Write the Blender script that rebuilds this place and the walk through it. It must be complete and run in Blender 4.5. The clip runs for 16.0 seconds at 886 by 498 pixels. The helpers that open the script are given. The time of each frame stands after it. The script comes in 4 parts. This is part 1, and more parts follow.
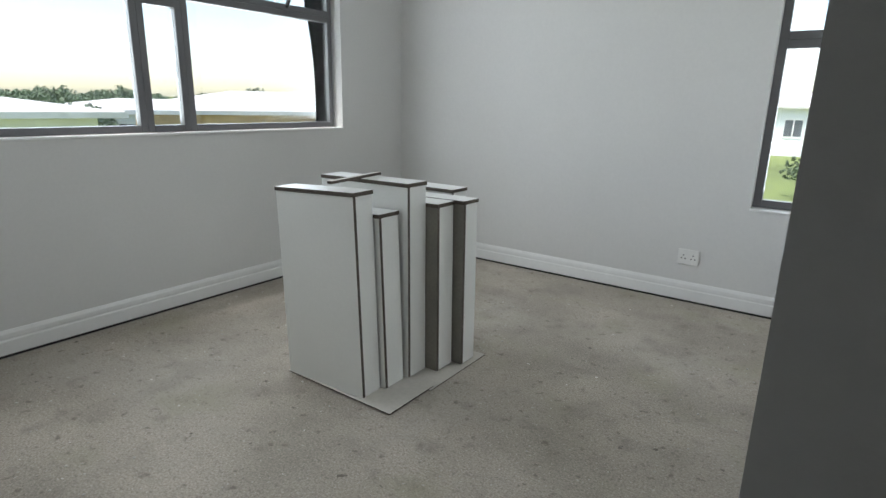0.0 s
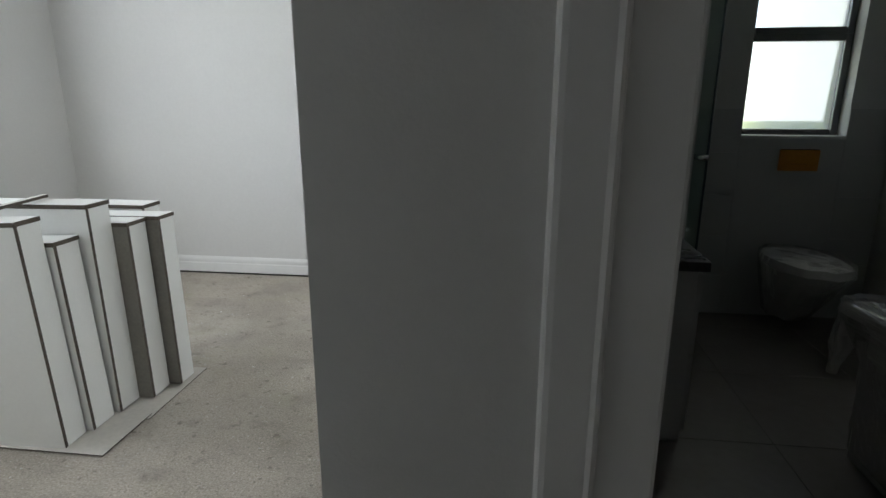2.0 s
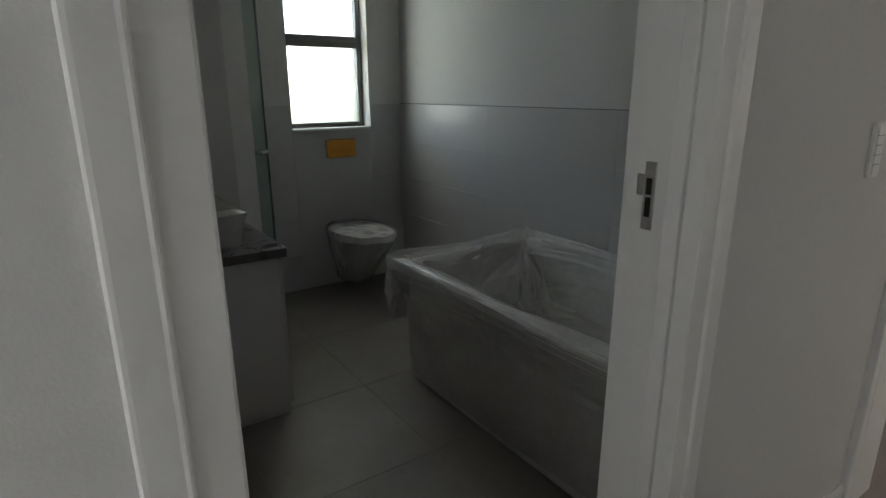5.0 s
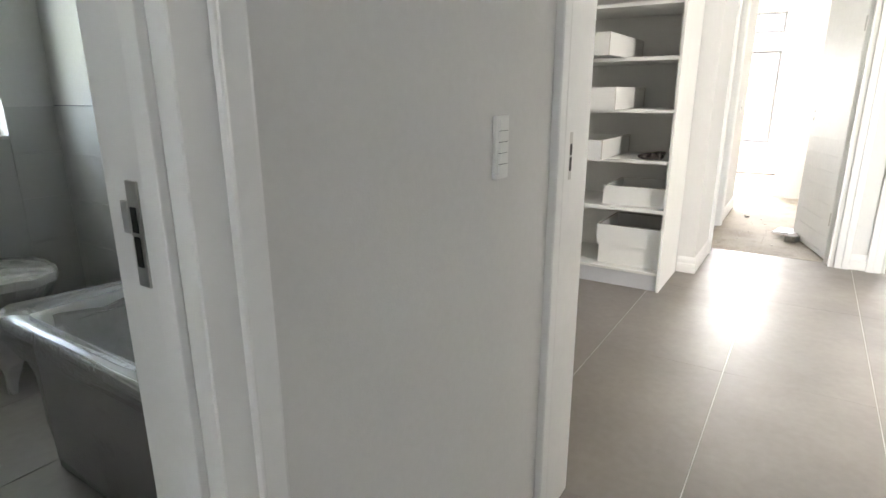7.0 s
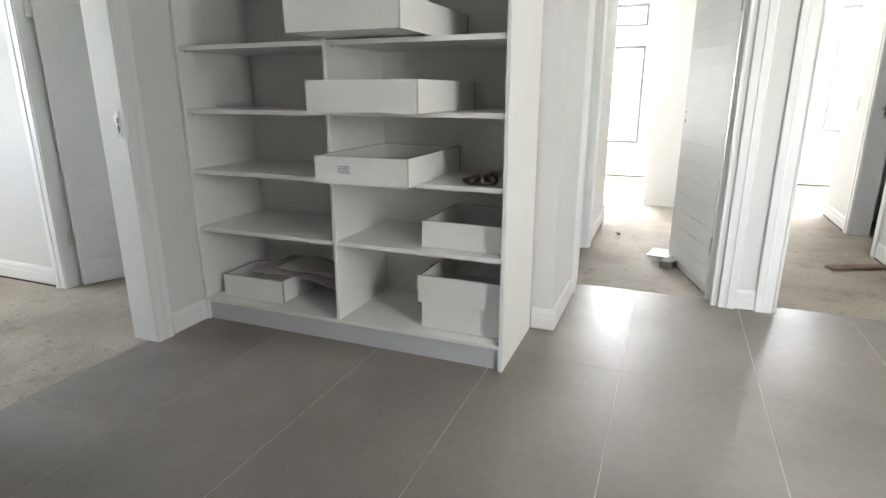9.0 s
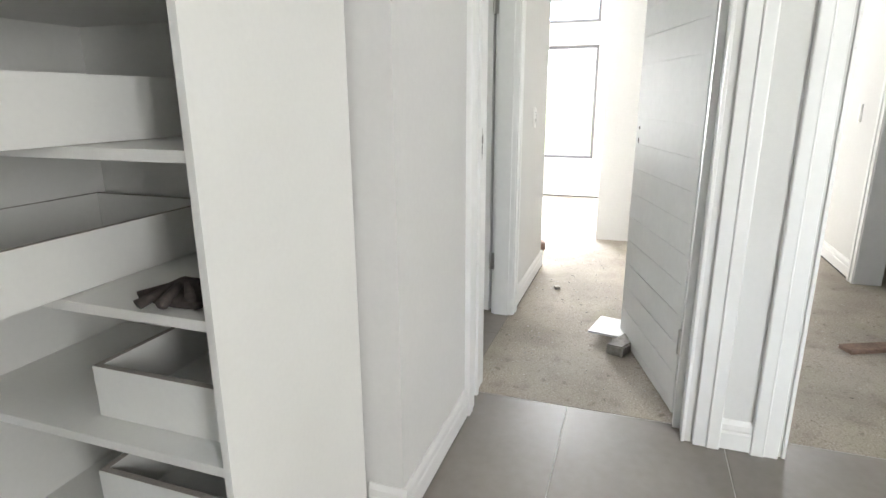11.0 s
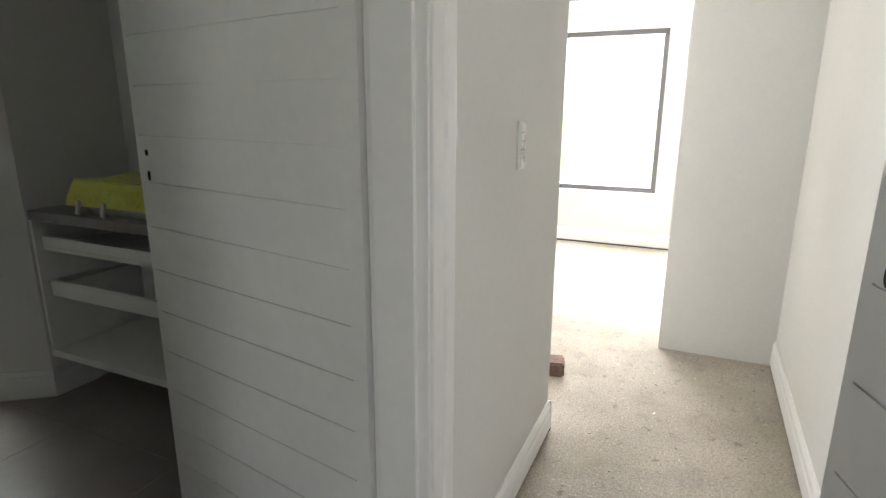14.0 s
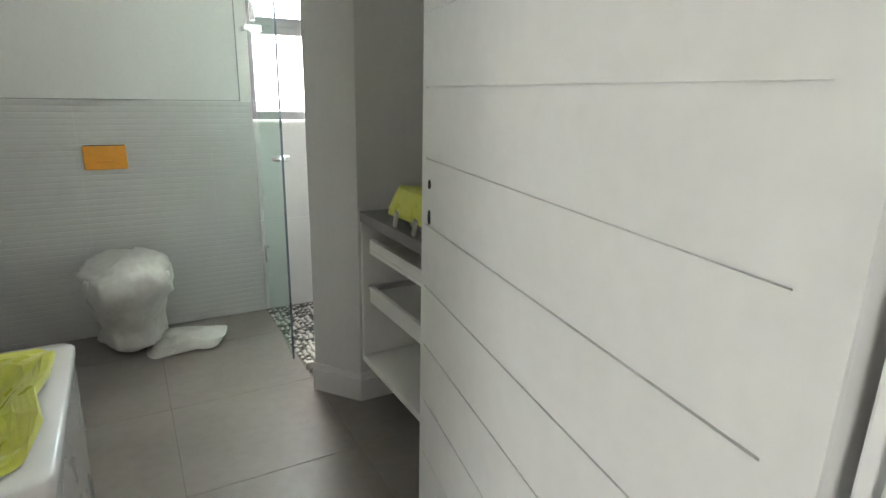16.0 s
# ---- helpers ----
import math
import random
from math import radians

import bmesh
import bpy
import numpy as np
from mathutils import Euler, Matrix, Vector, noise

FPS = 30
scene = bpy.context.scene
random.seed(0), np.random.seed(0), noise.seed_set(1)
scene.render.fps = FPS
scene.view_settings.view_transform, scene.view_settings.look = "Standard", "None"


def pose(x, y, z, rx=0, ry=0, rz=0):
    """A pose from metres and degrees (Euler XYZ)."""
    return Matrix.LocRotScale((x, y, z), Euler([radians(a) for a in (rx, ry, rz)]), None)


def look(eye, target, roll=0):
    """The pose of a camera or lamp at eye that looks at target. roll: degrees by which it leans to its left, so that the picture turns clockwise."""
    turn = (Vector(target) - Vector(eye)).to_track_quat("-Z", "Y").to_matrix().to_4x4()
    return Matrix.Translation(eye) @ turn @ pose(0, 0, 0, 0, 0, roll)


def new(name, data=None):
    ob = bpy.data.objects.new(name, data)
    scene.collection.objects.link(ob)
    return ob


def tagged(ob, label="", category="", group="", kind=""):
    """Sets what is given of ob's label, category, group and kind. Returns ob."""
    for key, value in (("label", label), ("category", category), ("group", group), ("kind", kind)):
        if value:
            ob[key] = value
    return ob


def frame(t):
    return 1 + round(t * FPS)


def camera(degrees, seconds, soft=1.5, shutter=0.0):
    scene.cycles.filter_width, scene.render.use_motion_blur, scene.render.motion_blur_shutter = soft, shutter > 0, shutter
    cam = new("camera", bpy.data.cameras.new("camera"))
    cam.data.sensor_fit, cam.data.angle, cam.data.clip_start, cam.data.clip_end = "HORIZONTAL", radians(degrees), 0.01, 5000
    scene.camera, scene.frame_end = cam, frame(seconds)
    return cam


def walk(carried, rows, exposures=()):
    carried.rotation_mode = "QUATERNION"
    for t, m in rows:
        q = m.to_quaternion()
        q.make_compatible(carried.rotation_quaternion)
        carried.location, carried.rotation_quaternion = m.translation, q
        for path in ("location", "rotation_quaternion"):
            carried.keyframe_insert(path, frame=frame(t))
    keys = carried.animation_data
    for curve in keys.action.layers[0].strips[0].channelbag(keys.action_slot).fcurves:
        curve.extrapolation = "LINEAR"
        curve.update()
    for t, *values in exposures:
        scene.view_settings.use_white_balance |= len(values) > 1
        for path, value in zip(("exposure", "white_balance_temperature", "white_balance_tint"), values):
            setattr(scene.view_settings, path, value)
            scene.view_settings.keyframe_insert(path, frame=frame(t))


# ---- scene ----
cam = camera(76.7, 16.0)
PATH = [
    (0, (0.342, 0.21, 1.191), (-0.781, 1.784, 0.681), 1.2),
    (0.5, (0.406, 0.162, 1.206), (-0.596, 1.815, 0.693), 0.6),
    (1, (0.454, 0.126, 1.208), (-0.337, 1.892, 0.701), 0.5),
    (1.5, (0.479, 0.103, 1.216), (-0.057, 1.963, 0.715), 0.4),
    (2, (0.481, 0.094, 1.245), (0.243, 2.012, 0.729), 0.1),
    (2.5, (0.489, 0.064, 1.248), (0.523, 1.996, 0.732), -0.3),
    (3, (0.48, 0.066, 1.309), (0.788, 1.964, 0.758), -0.6),
    (5.5, (0.503, -0.051, 1.282), (1.764, 1.407, 0.75), -0.1),
    (6, (0.577, -0.077, 1.279), (2.004, 1.221, 0.75), -0.0),
    (6.5, (0.761, -0.079, 1.269), (2.299, 1.085, 0.74), -0.2),
    (7, (1.02, -0.03, 1.256), (2.639, 1.016, 0.722), -0.2),
    (7.5, (1.368, -0.002, 1.249), (3.058, 0.921, 0.705), -0.1),
    (8, (1.703, 0.031, 1.251), (3.433, 0.876, 0.709), -0.1),
    (8.5, (2.055, 0.063, 1.253), (3.818, 0.834, 0.706), -0.1),
    (9, (2.41, 0.043, 1.246), (4.196, 0.762, 0.704), -0.1),
    (9.5, (2.778, 0.0, 1.256), (4.576, 0.69, 0.715), -0.2),
    (10, (3.146, -0.039, 1.266), (4.952, 0.632, 0.729), -0.3),
    (12.5, (5.109, -0.013, 1.199), (6.952, 0.583, 0.703), -0.1),
    (13, (5.488, 0.013, 1.214), (7.325, 0.628, 0.717), -0.2),
    (13.5, (5.81, 0.083, 1.209), (7.624, 0.767, 0.719), -0.3),
    (14, (6.099, 0.163, 1.218), (7.863, 0.97, 0.731), 0.2),
    (14.5, (6.303, 0.249, 1.226), (7.941, 1.285, 0.734), 0.4),
    (15, (6.474, 0.391, 1.235), (7.924, 1.666, 0.717), 0.6),
    (15.5, (6.575, 0.502, 1.246), (7.793, 1.999, 0.721), 1.1),
    (16, (6.649, 0.604, 1.26), (7.604, 2.278, 0.726), 1.2),
]
EXPOSURES = [(0, 1.08, 6560, 12), (1.5, 1.25, 6650, 13), (2.5, 1.45, 6700, 13), (3.0, 1.6, 6800, 15), (5.3, 3.25, 6850, 16),
             (6.0, 3.7, 6750, 15), (6.5, 4.1, 6700, 15), (7.0, 4.25, 6650, 14), (7.5, 3.95, 6600, 13), (8.0, 3.74, 6350, 12), (8.5, 3.62, 6280, 12),
             (10, 4.15, 6250, 12), (12.5, 2.64, 6300, 12), (13.5, 2.58, 6400, 12), (14.5, 3.35, 6520, 12), (15.5, 3.85, 6500, 12), (16, 4.18, 6500, 12)]
walk(cam, [(r[0], look(*r[1:])) for r in PATH], EXPOSURES)

# ---- world and light ----
world = bpy.data.worlds.new("sky")
scene.world = world
world.use_nodes = True
wn = world.node_tree.nodes
sky = wn.new("ShaderNodeTexSky")
sky.sky_type = "NISHITA"
sky.sun_disc = False
sky.sun_elevation = radians(50)
sky.sun_rotation = radians(200)
sky.air_density, sky.dust_density, sky.ozone_density = 1.0, 1.0, 0.6
world.node_tree.links.new(sky.outputs[0], wn["Background"].inputs[0])
wn["Background"].inputs[1].default_value = 0.15

sun = new("sun", bpy.data.lights.new("sun", "SUN"))
sun.data.energy, sun.data.angle, sun.data.color = 3.2, radians(15), (1.0, 0.96, 0.9)
sun.matrix_world = look((0, 0, 20), (3.0, 8.0, 0))


def window_light(name, eye, target, w, h, watts, color=(1.0, 0.98, 0.94)):
    ob = new(name, bpy.data.lights.new(name, "AREA"))
    ob.data.shape, ob.data.size, ob.data.size_y = "RECTANGLE", w, h
    ob.data.energy, ob.data.color = watts, color
    ob.matrix_world = look(eye, target)
    return ob


window_light("window_light_bed_west", (-2.86, 2.05, 1.6), (0, 2.05, 1.5), 2.1, 1.1, 24, (0.86, 0.94, 1.0))
window_light("window_light_bed_north", (0.1, 4.0, 1.4), (0.1, 0, 1.3), 0.3, 1.4, 4, (0.86, 0.94, 1.0))
window_light("window_light_bath", (2.0, 3.62, 1.6), (2.0, 0, 1.3), 0.5, 0.95, 0.42, (0.88, 0.95, 1.0))
window_light("window_light_bath_two", (7.57, 4.0, 1.6), (7.57, 0, 1.3), 0.5, 0.95, 1.7)
window_light("window_light_bed_two", (11.5, 1.2, 1.4), (0, 1.2, 1.2), 1.40, 1.7, 45)
# Added fill for the landing, set in a made-up window out of view.
window_light("fill_light_hall_west", (2.44, -2.32, 1.5), (6, -0.8, 1.0), 0.9, 1.4, 7.5)
# Fill lamp added to brighten the north room; its window is out of view.
window_light("fill_light_room_north", (3.5, 5.52, 1.5), (3.5, 0, 1.2), 1.3, 1.2, 4.0)
window_light("window_light_room_south", (11.5, -2.6, 1.5), (0, -2.6, 1.2), 1.5, 1.5, 28)


# ---- materials ----
def material(name, color, rough=0.6, metal=0.0, grain=40.0, grain_amount=0.06, stain=1.5, stain_amount=0.06,
             bump=0.0, bump_scale=120.0, spec=0.5, coat=0.0, per_object=0.0, rough_spread=0.06):
    m = bpy.data.materials.new(name)
    m.use_nodes = True
    n, l = m.node_tree.nodes, m.node_tree.links
    b = n["Principled BSDF"]
    tc = n.new("ShaderNodeTexCoord")
    pos = n.new("ShaderNodeNewGeometry").outputs["Position"]

    def noisy(scale, detail):
        t = n.new("ShaderNodeTexNoise")
        t.inputs["Scale"].default_value, t.inputs["Detail"].default_value = scale, detail
        l.new(pos, t.inputs["Vector"])
        return t.outputs[0]

    def ranged(source, low, high):
        r = n.new("ShaderNodeMapRange")
        r.inputs["From Min"].default_value, r.inputs["From Max"].default_value = 0.3, 0.7
        r.inputs["To Min"].default_value, r.inputs["To Max"].default_value = low, high
        l.new(source, r.inputs["Value"])
        return r.outputs[0]

    def times(a, c):
        x = n.new("ShaderNodeMath")
        x.operation = "MULTIPLY"
        l.new(a, x.inputs[0])
        l.new(c, x.inputs[1])
        return x.outputs[0]

    value = times(ranged(noisy(grain, 4), 1 - grain_amount, 1 + grain_amount),
                  ranged(noisy(stain, 5), 1 - stain_amount, 1 + stain_amount))
    if per_object:
        info = n.new("ShaderNodeObjectInfo")
        r = n.new("ShaderNodeMapRange")
        r.inputs["To Min"].default_value, r.inputs["To Max"].default_value = 1 - per_object, 1 + per_object
        l.new(info.outputs["Random"], r.inputs["Value"])
        value = times(value, r.outputs[0])
    mix = n.new("ShaderNodeVectorMath")
    mix.operation = "SCALE"
    mix.inputs[0].default_value = color
    l.new(value, mix.inputs["Scale"])
    l.new(mix.outputs[0], b.inputs["Base Color"])
    l.new(ranged(noisy(stain * 3, 3), max(rough - rough_spread, 0.02), rough + rough_spread), b.inputs["Roughness"])
    b.inputs["Metallic"].default_value = metal
    b.inputs["Specular IOR Level"].default_value = spec
    b.inputs["Coat Weight"].default_value = coat
    if bump:
        bn = n.new("ShaderNodeBump")
        bn.inputs["Strength"].default_value, bn.inputs["Distance"].default_value = bump, 0.004
        l.new(noisy(bump_scale, 6), bn.inputs["Height"])
        l.new(bn.outputs[0], b.inputs["Normal"])
    return m


def concrete_material():
    """Raw screed: mottled grey, dusty pale drifts, dark specks and paint spots."""
    m = material("raw_concrete", (0.40, 0.358, 0.305), 0.9, 0, 140, 0.26, 1.7, 0.22, 0.7, 120, 0.25)
    n, l = m.node_tree.nodes, m.node_tree.links
    b = n["Principled BSDF"]
    base = b.inputs["Base Color"].links[0].from_socket
    pos = [x for x in n if x.type == "NEW_GEOMETRY"][0].outputs["Position"]

    def layer(source, scale, low, high, colour, strength):
        t = n.new("ShaderNodeTexNoise")
        t.inputs["Scale"].default_value, t.inputs["Detail"].default_value = scale, 6
        l.new(pos, t.inputs["Vector"])
        r = n.new("ShaderNodeMapRange")
        r.inputs["From Min"].default_value, r.inputs["From Max"].default_value = low, high
        r.inputs["To Max"].default_value = strength
        l.new(t.outputs[0], r.inputs["Value"])
        x = n.new("ShaderNodeMix")
        x.data_type = "RGBA"
        x.inputs["B"].default_value = (*colour, 1)
        l.new(r.outputs[0], x.inputs["Factor"])
        l.new(source, x.inputs["A"])
        return x.outputs["Result"]

    c = layer(base, 1.3, 0.5, 0.72, (0.48, 0.45, 0.40), 0.7)
    c = layer(c, 9.0, 0.60, 0.72, (0.20, 0.178, 0.15), 0.32)
    c = layer(c, 27.0, 0.715, 0.735, (0.82, 0.80, 0.76), 0.9)
    c = layer(c, 4.5, 0.52, 0.66, (0.24, 0.215, 0.18), 0.28)
    c = layer(c, 22.0, 0.62, 0.70, (0.15, 0.13, 0.105), 0.6)
    c = layer(c, 15.0, 0.70, 0.73, (0.09, 0.078, 0.065), 0.7)
    c = layer(c, 2.6, 0.55, 0.70, (0.34, 0.315, 0.225), 0.55)
    c = layer(c, 85.0, 0.56, 0.66, (0.16, 0.142, 0.120), 0.36)
    c = layer(c, 48.0, 0.58, 0.68, (0.20, 0.18, 0.152), 0.3)
    c = layer(c, 70.0, 0.62, 0.70, (0.60, 0.57, 0.52), 0.5)
    l.new(c, b.inputs["Base Color"])
    return m


PAINT = material("wall_paint", (0.69, 0.685, 0.67), 0.75, 0, 60, 0.015, 1.2, 0.025, 0.12, 220, 0.3)
WHITE = material("white_ceiling_paint", (0.82, 0.82, 0.80), 0.8, 0, 60, 0.01, 1.0, 0.02, 0.08, 200, 0.3)
TRIM = material("white_trim_paint", (0.80, 0.80, 0.79), 0.38, 0, 30, 0.015, 3.0, 0.03, 0.10, 40, 0.5)
DOORPAINT = material("white_door_paint", (0.78, 0.78, 0.765), 0.42, 0, 30, 0.02, 3.0, 0.03, 0.08, 60, 0.5)
CONCRETE = concrete_material()
TILE = material("taupe_porcelain", (0.245, 0.222, 0.200), 0.43, 0, 25, 0.05, 1.6, 0.16, 0.03, 60, 0.42, 0, 0.025)
GROUT = material("pale_grout", (0.60, 0.58, 0.55), 0.9, 0, 80, 0.08, 3, 0.08, 0.2, 150)
DARKGROUT = material("grey_grout", (0.20, 0.184, 0.168), 0.9, 0, 80, 0.08, 3, 0.08, 0.2, 150)
WALLTILE = material("pale_wall_tile", (0.56, 0.56, 0.545), 0.30, 0, 30, 0.008, 2, 0.008, 0.02, 30, 0.5, 0, 0.015, 0.012)
MELAMINE = material("white_melamine", (0.80, 0.80, 0.765), 0.35, 0, 80, 0.012, 2.5, 0.02, 0.05, 150, 0.5, 0, 0.01)
PLINTH = material("grey_plinth_board", (0.55, 0.56, 0.575), 0.42, 0, 60, 0.02, 3, 0.03, 0.04, 100)
CHIPBOARD = material("raw_chipboard_edge", (0.105, 0.088, 0.072), 0.9, 0, 160, 0.3, 12, 0.15, 0.5, 250, 0.2)
HARDBOARD = material("pale_hardboard", (0.58, 0.55, 0.50), 0.7, 0, 60, 0.05, 4, 0.08, 0.1, 100)
ALU = material("grey_aluminium", (0.16, 0.16, 0.165), 0.42, 0.5, 80, 0.03, 4, 0.05, 0.03, 80)
STEEL = material("satin_steel", (0.55, 0.54, 0.52), 0.35, 1.0, 80, 0.05, 6, 0.08, 0.03, 100)
CHROME = material("chrome", (0.75, 0.76, 0.77), 0.10, 1.0, 60, 0.01, 4, 0.02)
# Near-black: painted shade of holes and skirting gaps, also dark fittings.
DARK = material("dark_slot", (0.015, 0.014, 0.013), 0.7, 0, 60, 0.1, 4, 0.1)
PLASTIC = material("white_plastic", (0.80, 0.80, 0.78), 0.3, 0, 60, 0.01, 5, 0.02)
ORANGE = material("orange_card", (0.72, 0.30, 0.03), 0.6, 0, 60, 0.05, 8, 0.08, 0.05, 60)
CERAMIC = material("white_ceramic", (0.80, 0.80, 0.79), 0.12, 0, 30, 0.01, 2, 0.02, 0, 60, 0.6, 0.3)
COUNTER = material("dark_grey_stone", (0.075, 0.072, 0.07), 0.30, 0, 120, 0.15, 5, 0.08, 0.02, 100)
COUNTER2 = material("grey_stone", (0.23, 0.22, 0.21), 0.35, 0, 120, 0.12, 5, 0.08, 0.02, 100)
VANITY = material("grey_vanity_board", (0.52, 0.51, 0.50), 0.45, 0, 60, 0.02, 3, 0.03, 0.03, 80)
YELLOW = material("yellow_plastic_sheet", (0.60, 0.62, 0.10), 0.32, 0, 40, 0.05, 6, 0.15, 0.4, 18, 0.6)
RUBBLE = material("brown_brick", (0.14, 0.085, 0.065), 0.9, 0, 60, 0.25, 8, 0.2, 0.8, 60)
WOOD = material("weathered_plank", (0.22, 0.15, 0.115), 0.8, 0, 60, 0.2, 8, 0.25, 0.5, 60)
STONE = material("grey_mortar_block", (0.30, 0.285, 0.26), 0.9, 0, 50, 0.2, 7, 0.15, 0.8, 60)
GRIT = material("pale_grit", (0.50, 0.475, 0.43), 0.95, 0, 50, 0.2, 7, 0.2, 0.3, 60)
GLOVE = material("dark_work_glove", (0.055, 0.045, 0.04), 0.85, 0, 90, 0.25, 20, 0.3, 0.5, 100)
PEBBLE_L = material("pale_pebble", (0.62, 0.60, 0.56), 0.5, 0, 40, 0.08, 20, 0.15)
PEBBLE_D = material("dark_pebble", (0.07, 0.068, 0.065), 0.5, 0, 40, 0.1, 20, 0.2)
ROOF = material("pale_roof", (0.62, 0.60, 0.58), 0.8, 0, 3, 0.1, 0.6, 0.1)
HOUSEWALL = material("white_house_wall", (0.74, 0.76, 0.78), 0.85, 0, 3, 0.04, 0.5, 0.06)
BROWNWALL = material("sandstone_house_wall", (0.52, 0.36, 0.22), 0.85, 0, 4, 0.12, 0.7, 0.12)
HOUSEGLASS = material("dark_house_window", (0.12, 0.13, 0.15), 0.2, 0, 4, 0.1, 1, 0.1)
GRASS = material("grass_ground", (0.17, 0.21, 0.06), 0.95, 0, 0.8, 0.25, 0.06, 0.3)
LEAF = material("leaf_green", (0.12, 0.165, 0.095), 0.8, 0, 2.0, 0.3, 0.15, 0.35, 0, 60, 0.3)
BARK = material("bark", (0.10, 0.08, 0.06), 0.9, 0, 6, 0.2, 1, 0.2, 0.6, 20)


def glass_material(name, tint, rough=0.0, even=0.0):
    """Thin glass: mostly clear, with a real reflection."""
    m = bpy.data.materials.new(name)
    m.use_nodes = True
    n, l = m.node_tree.nodes, m.node_tree.links
    n.remove(n["Principled BSDF"])
    clear, gloss, mix = n.new("ShaderNodeBsdfTransparent"), n.new("ShaderNodeBsdfGlossy"), n.new("ShaderNodeMixShader")
    clear.inputs[0].default_value = (*tint, 1)
    gloss.inputs["Roughness"].default_value = rough
    fr = n.new("ShaderNodeFresnel")
    fr.inputs[0].default_value = 1.5
    mix.inputs[0].default_value = even
    if not even:
        l.new(fr.outputs[0], mix.inputs[0])
    l.new(clear.outputs[0], mix.inputs[1])
    l.new(gloss.outputs[0], mix.inputs[2])
    l.new(mix.outputs[0], n["Material Output"].inputs[0])
    return m


GLASS = glass_material("window_glass", (0.96, 0.98, 0.98))
SHOWERGLASS = glass_material("shower_glass", (0.86, 0.94, 0.91), 0.0, 0.10)


def film_material():
    """Clear crinkled plastic wrap."""
    m = material("clear_plastic_wrap", (0.74, 0.73, 0.70), 0.08, 0, 30, 0.05, 4, 0.1, 1.0, 46, 1.0, 0.6)
    m.node_tree.nodes["Principled BSDF"].inputs["Alpha"].default_value = 0.42
    return m


FILM = film_material()


def frosted_material():
    m = bpy.data.materials.new("obscure_glass")
    m.use_nodes = True
    n, l = m.node_tree.nodes, m.node_tree.links
    b = n["Principled BSDF"]
    b.inputs["Base Color"].default_value = (0.95, 0.97, 0.97, 1)
    b.inputs["Roughness"].default_value = 0.55
    b.inputs["Transmission Weight"].default_value = 1.0
    b.inputs["IOR"].default_value = 1.1
    return m


FROSTED = frosted_material()


# ---- mesh helpers ----
def box(bm, x0, y0, z0, x1, y1, z1, m=None, mat=0):
    vs = [bm.verts.new((x, y, z)) for x in (x0, x1) for y in (y0, y1) for z in (z0, z1)]
    if m is not None:
        for v in vs:
            v.co = m @ v.co
    for q in ((0, 1, 3, 2), (4, 6, 7, 5), (0, 4, 5, 1), (2, 3, 7, 6), (0, 2, 6, 4), (1, 5, 7, 3)):
        bm.faces.new([vs[i] for i in q]).material_index = mat
    return bm


def prism(bm, pts, z0, z1, m=None):
    """Upright prism over a plan outline."""
    a = [bm.verts.new((x, y, z0)) for x, y in pts]
    b = [bm.verts.new((x, y, z1)) for x, y in pts]
    if m is not None:
        for v in a + b:
            v.co = m @ v.co
    k = len(pts)
    for i in range(k):
        bm.faces.new((a[i], a[(i + 1) % k], b[(i + 1) % k], b[i]))
    bm.faces.new(b)
    bm.faces.new(a[::-1])
    bmesh.ops.recalc_face_normals(bm, faces=bm.faces)
    return bm


def bx(*a, bevel=0.0, m=None):
    bm = bmesh.new()
    box(bm, *a, m=m)
    if bevel:
        bmesh.ops.bevel(bm, geom=bm.edges[:], offset=bevel, segments=2, affect="EDGES", profile=0.6)
    return bm


def linked(name, bm, mats, parent=None, smooth=False):
    me = bpy.data.meshes.new(name)
    bm.to_mesh(me)
    bm.free()
    for mt in (mats if isinstance(mats, (list, tuple)) else [mats]):
        me.materials.append(mt)
    if smooth:
        me.polygons.foreach_set("use_smooth", [True] * len(me.polygons))
    ob = new(name, me)
    ob.parent = parent
    return ob


def part(name, bm, mats, parent, label="", smooth=False):
    return tagged(linked(name, bm, mats, parent, smooth), label)


def thing(name, loc, label, category, group="", kind="", rz=0):
    ob = new(name)
    ob.matrix_world = pose(*loc, 0, 0, rz)
    ob.empty_display_size = 0.1
    return tagged(ob, label, category, group, kind)


def structure(name, bm, mats, label, category):
    return tagged(linked(name, bm, mats), label, category, kind="structure")


CEIL = 2.6
DOOR_H = 2.06


def wall_x(name, x0, x1, y0, y1, openings=(), label="smooth light grey painted plaster wall", mats=None):
    """A wall that runs along x; openings are (x0, x1, z0, z1)."""
    bm = bmesh.new()
    at = x0
    for a, b, lo, hi in sorted(openings):
        box(bm, at, y0, -0.1, a, y1, CEIL)
        if lo > 0:
            box(bm, a, y0, -0.1, b, y1, lo)
        box(bm, a, y0, hi, b, y1, CEIL)
        at = b
    box(bm, at, y0, -0.1, x1, y1, CEIL)
    return structure(name, bm, mats or PAINT, label, "wall")


def wall_y(name, y0, y1, x0, x1, openings=(), label="smooth light grey painted plaster wall", mats=None):
    """A wall that runs along y; openings are (y0, y1, z0, z1)."""
    bm = bmesh.new()
    at = y0
    for a, b, lo, hi in sorted(openings):
        box(bm, x0, at, -0.1, x1, a, CEIL)
        if lo > 0:
            box(bm, x0, a, -0.1, x1, b, lo)
        box(bm, x0, a, hi, x1, b, CEIL)
        at = b
    box(bm, x0, at, -0.1, x1, y1, CEIL)
    return structure(name, bm, mats or PAINT, label, "wall")


